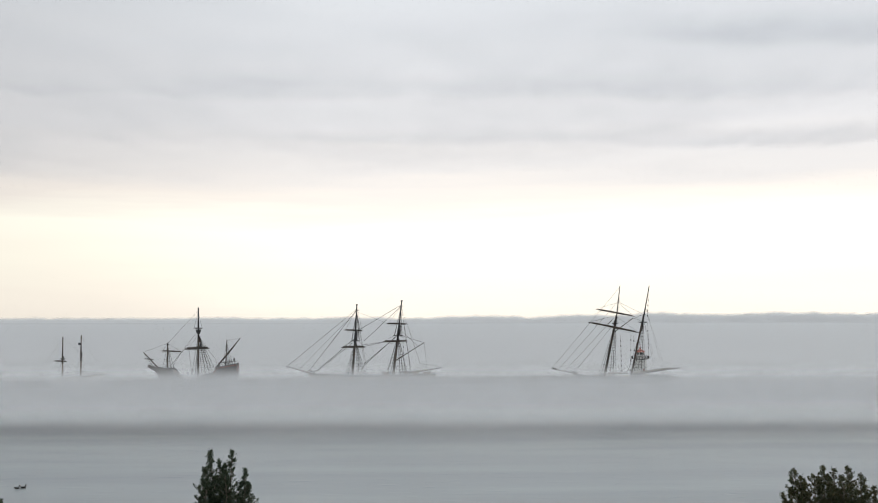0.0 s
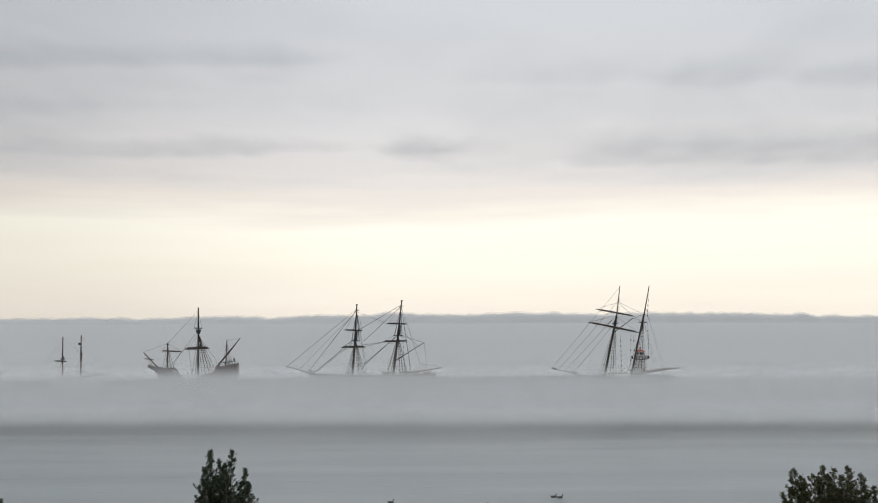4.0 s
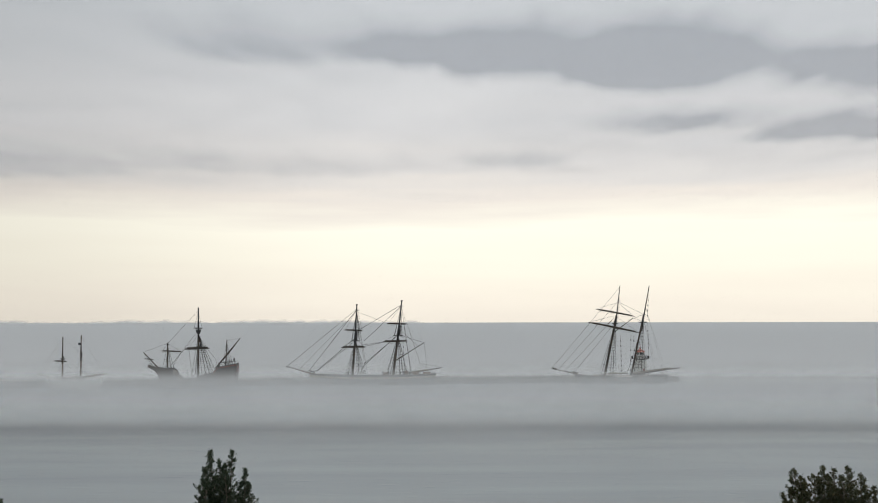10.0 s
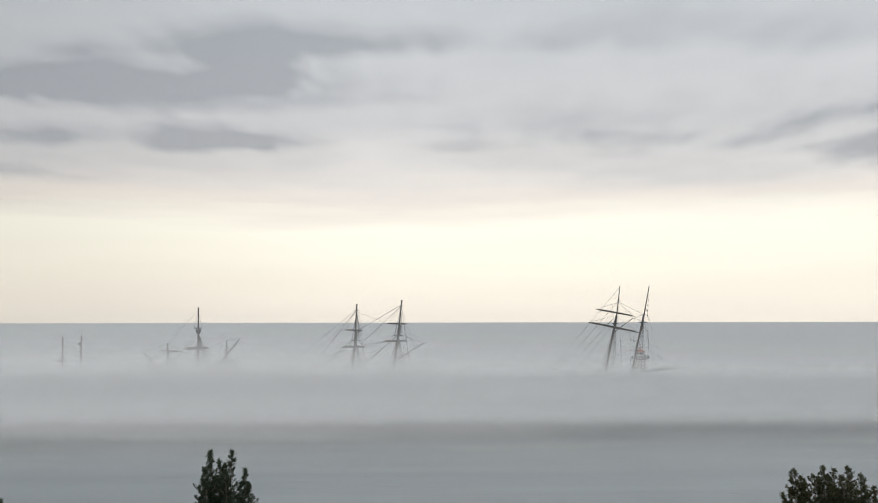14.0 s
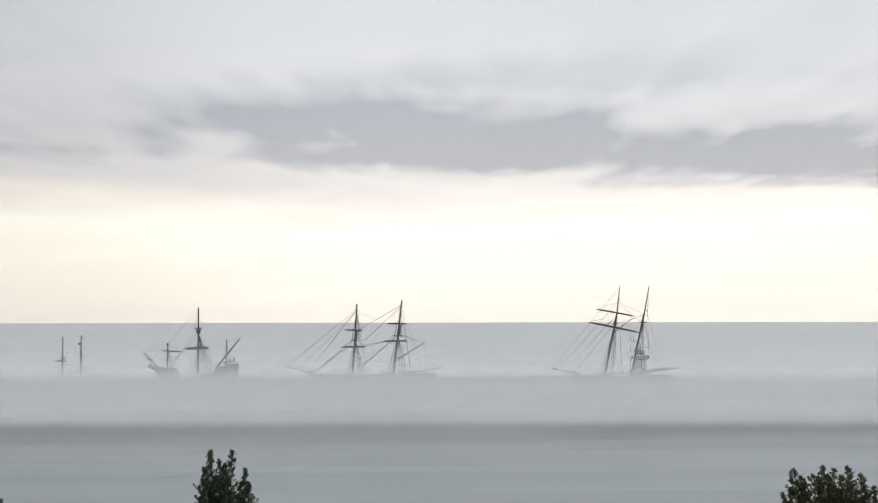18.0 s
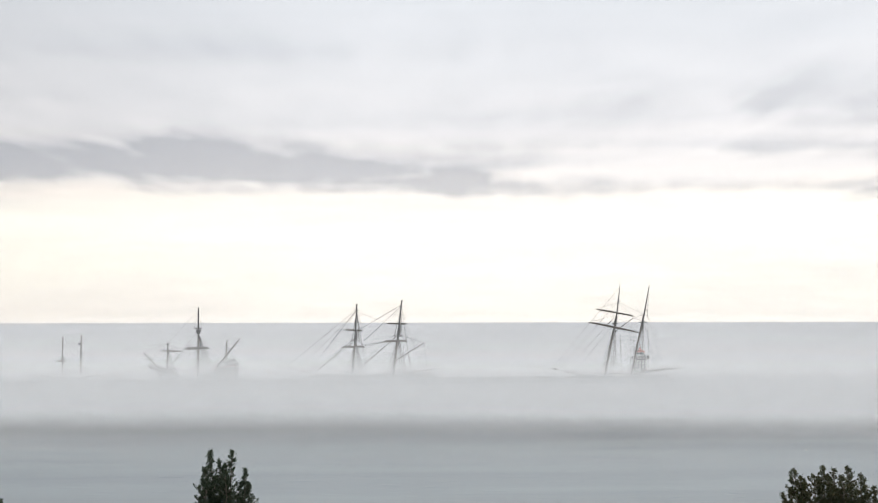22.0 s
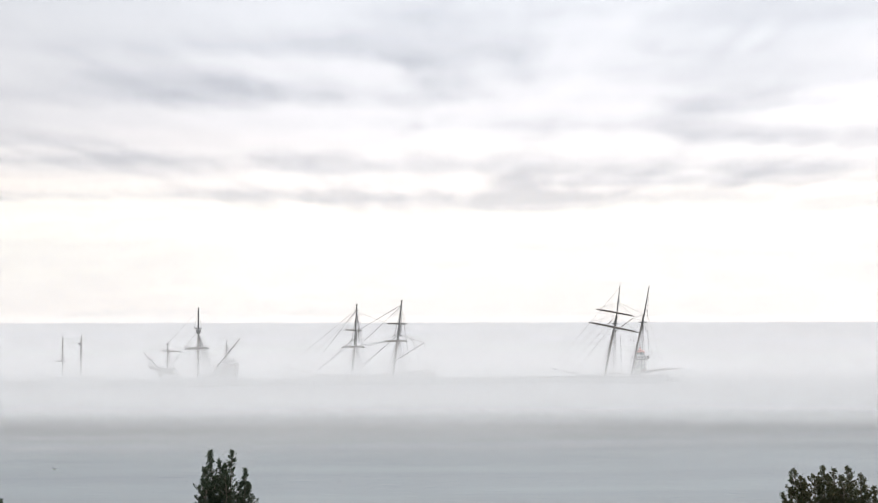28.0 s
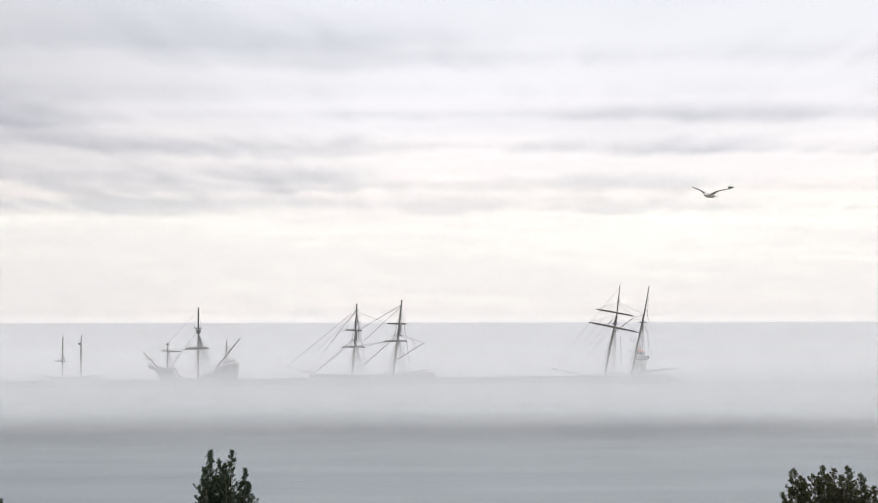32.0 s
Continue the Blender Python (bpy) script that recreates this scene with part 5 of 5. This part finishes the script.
def make_duck(i):
    d = thing("duck", Matrix(), "dark duck swimming on the grey lake", "duck", "ducks swimming in a line")
    bm = bmesh.new()
    bmesh.ops.create_uvsphere(bm, u_segments=12, v_segments=8, radius=1.0, matrix=Matrix.LocRotScale((0, 0, 0.10), None, (0.38, 0.17, 0.17)))
    part("body", bm, M_FEATHER_DARK, d, "", True)
    part("neck", bar((0.25, 0, 0.18), (0.34, 0, 0.42), 0.075, 0.055), M_FEATHER_DARK, d, "", True)
    bm = bmesh.new()
    bmesh.ops.create_uvsphere(bm, u_segments=10, v_segments=7, radius=1.0, matrix=Matrix.LocRotScale((0.37, 0, 0.46), None, (0.11, 0.08, 0.085)))
    part("head", bm, M_FEATHER_DARK, d, "", True)
    part("bill", bar((0.45, 0, 0.45), (0.56, 0, 0.43), 0.04, 0.02), M_BILL, d, "ochre bill")
    part("tail", bar((-0.30, 0, 0.16), (-0.50, 0, 0.24), 0.08, 0.02), M_FEATHER_DARK, d)
    for s in (-1, 1):
        bm = bmesh.new()
        bmesh.ops.create_uvsphere(bm, u_segments=10, v_segments=6, radius=1.0, matrix=Matrix.LocRotScale((-0.05, s * 0.14, 0.16), None, (0.28, 0.05, 0.10)))
        part("wing", bm, M_FEATHER_GREY, d, "folded slate-grey wing", True)
    return d


def wing_bm(side, up0, up1):
    """Long bent gull wing: inner arm rises by up0, outer hand by up1."""
    bm = bmesh.new()
    rows = []
    y = z = 0.0
    for i in range(9):
        u = i / 8
        ang = up0 if u < 0.45 else up1
        if i:
            y += math.cos(ang) * 0.085
            z += math.sin(ang) * 0.085
        chord = 0.17 * (1 - 0.75 * u ** 1.6) + 0.02
        sweep = 0.05 - 0.22 * max(0, u - 0.45)
        rows.append([bm.verts.new((sweep + chord * 0.5, side * (0.04 + y), z)), bm.verts.new((sweep, side * (0.04 + y), z + 0.018)),
                     bm.verts.new((sweep - chord * 0.5, side * (0.04 + y), z - 0.004)), bm.verts.new((sweep, side * (0.04 + y), z - 0.006))])
    for a, b in zip(rows, rows[1:]):
        for k in range(4):
            bm.faces.new((a[k], a[(k + 1) % 4], b[(k + 1) % 4], b[k]))
    bm.faces.new(rows[0])
    bm.faces.new(rows[-1])
    return bm


def make_gull(label, pale=False):
    g = thing("gull", Matrix(), label, "gull", "gulls in flight")
    part("body", lathe_bm([(0.01, -0.24), (0.05, -0.16), (0.075, 0.0), (0.065, 0.12), (0.045, 0.19), (0.04, 0.24), (0.01, 0.29)], 10), M_FEATHER_WHITE, g, "", True).matrix_local = pose(0, 0, 0, 0, 90, 0)
    part("bill", bar((0.27, 0, 0.0), (0.34, 0, -0.015), 0.014, 0.005), M_BILL, g)
    part("tail", box_bm(-0.28, 0, 0.0, 0.14, 0.11, 0.012, 0.004), M_FEATHER_WHITE, g)
    for s in (-1, 1):
        if pale and s > 0:
            w = part("wing", wing_bm(s, 0.5, 0.25), M_FEATHER_WHITE, g, "pale wing with a dark tip", True)
            part("wing_tip", bar((-0.06, 0.56, 0.235), (-0.1, 0.70, 0.262), 0.045, 0.012), M_FEATHER_DARK, w)
        else:
            part("wing", wing_bm(s, 0.5, 0.25), M_FEATHER_GREY, g, "slate-grey wing with dark tip", True)
    return g


DUCKS = [make_duck(i) for i in range(7)]
GULL_A = make_gull("slate-winged gull gliding low over the lake", True)
GULL_B = make_gull("dark gull sweeping past with arched wings")
FAR_GULLS = [make_gull("small dark gull far out over the lake") for _ in range(5)]


def motions():
    end = 32.0
    for layer in (*VEILS, *BANKS, *MISTS):
        walk(layer, [(tt, pose(-DRIFT * tt, 0, 0)) for tt in (0.0, 16.0, end)])
    walk(FAR, [(0.0, pose(0, 0, 0)), (4.5, pose(-230 * 4.5, 0, 0)), (7.0, pose(-230 * 7, 0, -7)), (9.0, pose(-230 * 9, 0, -17)), (10.5, pose(-230 * 10.5, 0, -34)), (12.5, pose(-230 * 12.5, 0, -55)), (end, pose(-230 * end, 0, -60))])
    for i, deck in enumerate(DECKS):
        walk(deck, [(tt, pose(WIND.x * tt, WIND.y * tt, EYE + DECK + 1.5 * i)) for tt in (0.0, 16.0, end)])
    # ducks: (sideways direction at 3 s, first and last lines on the water)
    for ob, a, b0, b1 in zip(DUCKS, (751, 762, 628, 463, 122, 153, 189), (868, 867, 866, 869, 870, 869, 871), (876, 877, 891, 885, 882, 882, 883)):
        rows = []
        for tt in (0.0, 1.5, 3.0, 5.0, 16.0, end):
            far = 24 * F_LEN / ((b0 + (b1 - b0) * tt / 3.0 if tt < 3 else b1 + 10 * min(tt - 3.0, 6.0)) - 575)
            x = (a - 784 + 238 * (tt - 3.0)) / F_LEN * far
            rows.append((tt, pose(x, far, 0, 0, 0, -4)))
        walk(ob, rows)
    # gulls cross the view for a moment only
    p1, p2 = ray_place(1437, 334, 34.0), ray_place(1268, 349, 34.0)
    v = (p2 - p1) / 0.1
    tilt = pose(0, 0, 0, -6, 0, 222)
    walk(GULL_A, [(0.0, Matrix.Translation(p1 + v * -8.0) @ tilt), (31.0, Matrix.Translation(p1 + v * -0.9) @ tilt), (end, Matrix.Translation(p2) @ tilt)])
    for g, (a, b, tt, depth) in zip(FAR_GULLS, ((25, 327, 9.0, 170.0), (1440, 803, 22.0, 150.0), (97, 838, 28.0, 150.0), (415, 754, 30.0, 210.0), (480, 803, 30.0, 180.0))):
        c, way = ray_place(a, b, depth), Vector((-0.9 * depth, 3.0, 0.0))
        walk(g, [(0.0, Matrix.Translation(c - way * 4) @ tilt), (tt - 0.8, Matrix.Translation(c - way * 0.8) @ tilt), (tt, Matrix.Translation(c) @ tilt),
                 (tt + 0.8, Matrix.Translation(c + way * 0.8) @ tilt), (end, Matrix.Translation(c + way * 4) @ tilt)])
    q = ray_place(1425, 519, 18.0)
    w = Vector((-52.0, -6.0, 3.0))
    walk(GULL_B, [(0.0, Matrix.Translation(q + w * -3.0) @ tilt), (13.2, Matrix.Translation(q + w * -0.4) @ tilt), (13.6, Matrix.Translation(q) @ tilt),
                  (14.0, Matrix.Translation(q + w * 0.4) @ tilt), (end, Matrix.Translation(q + w * 3.0) @ tilt)])


motions()
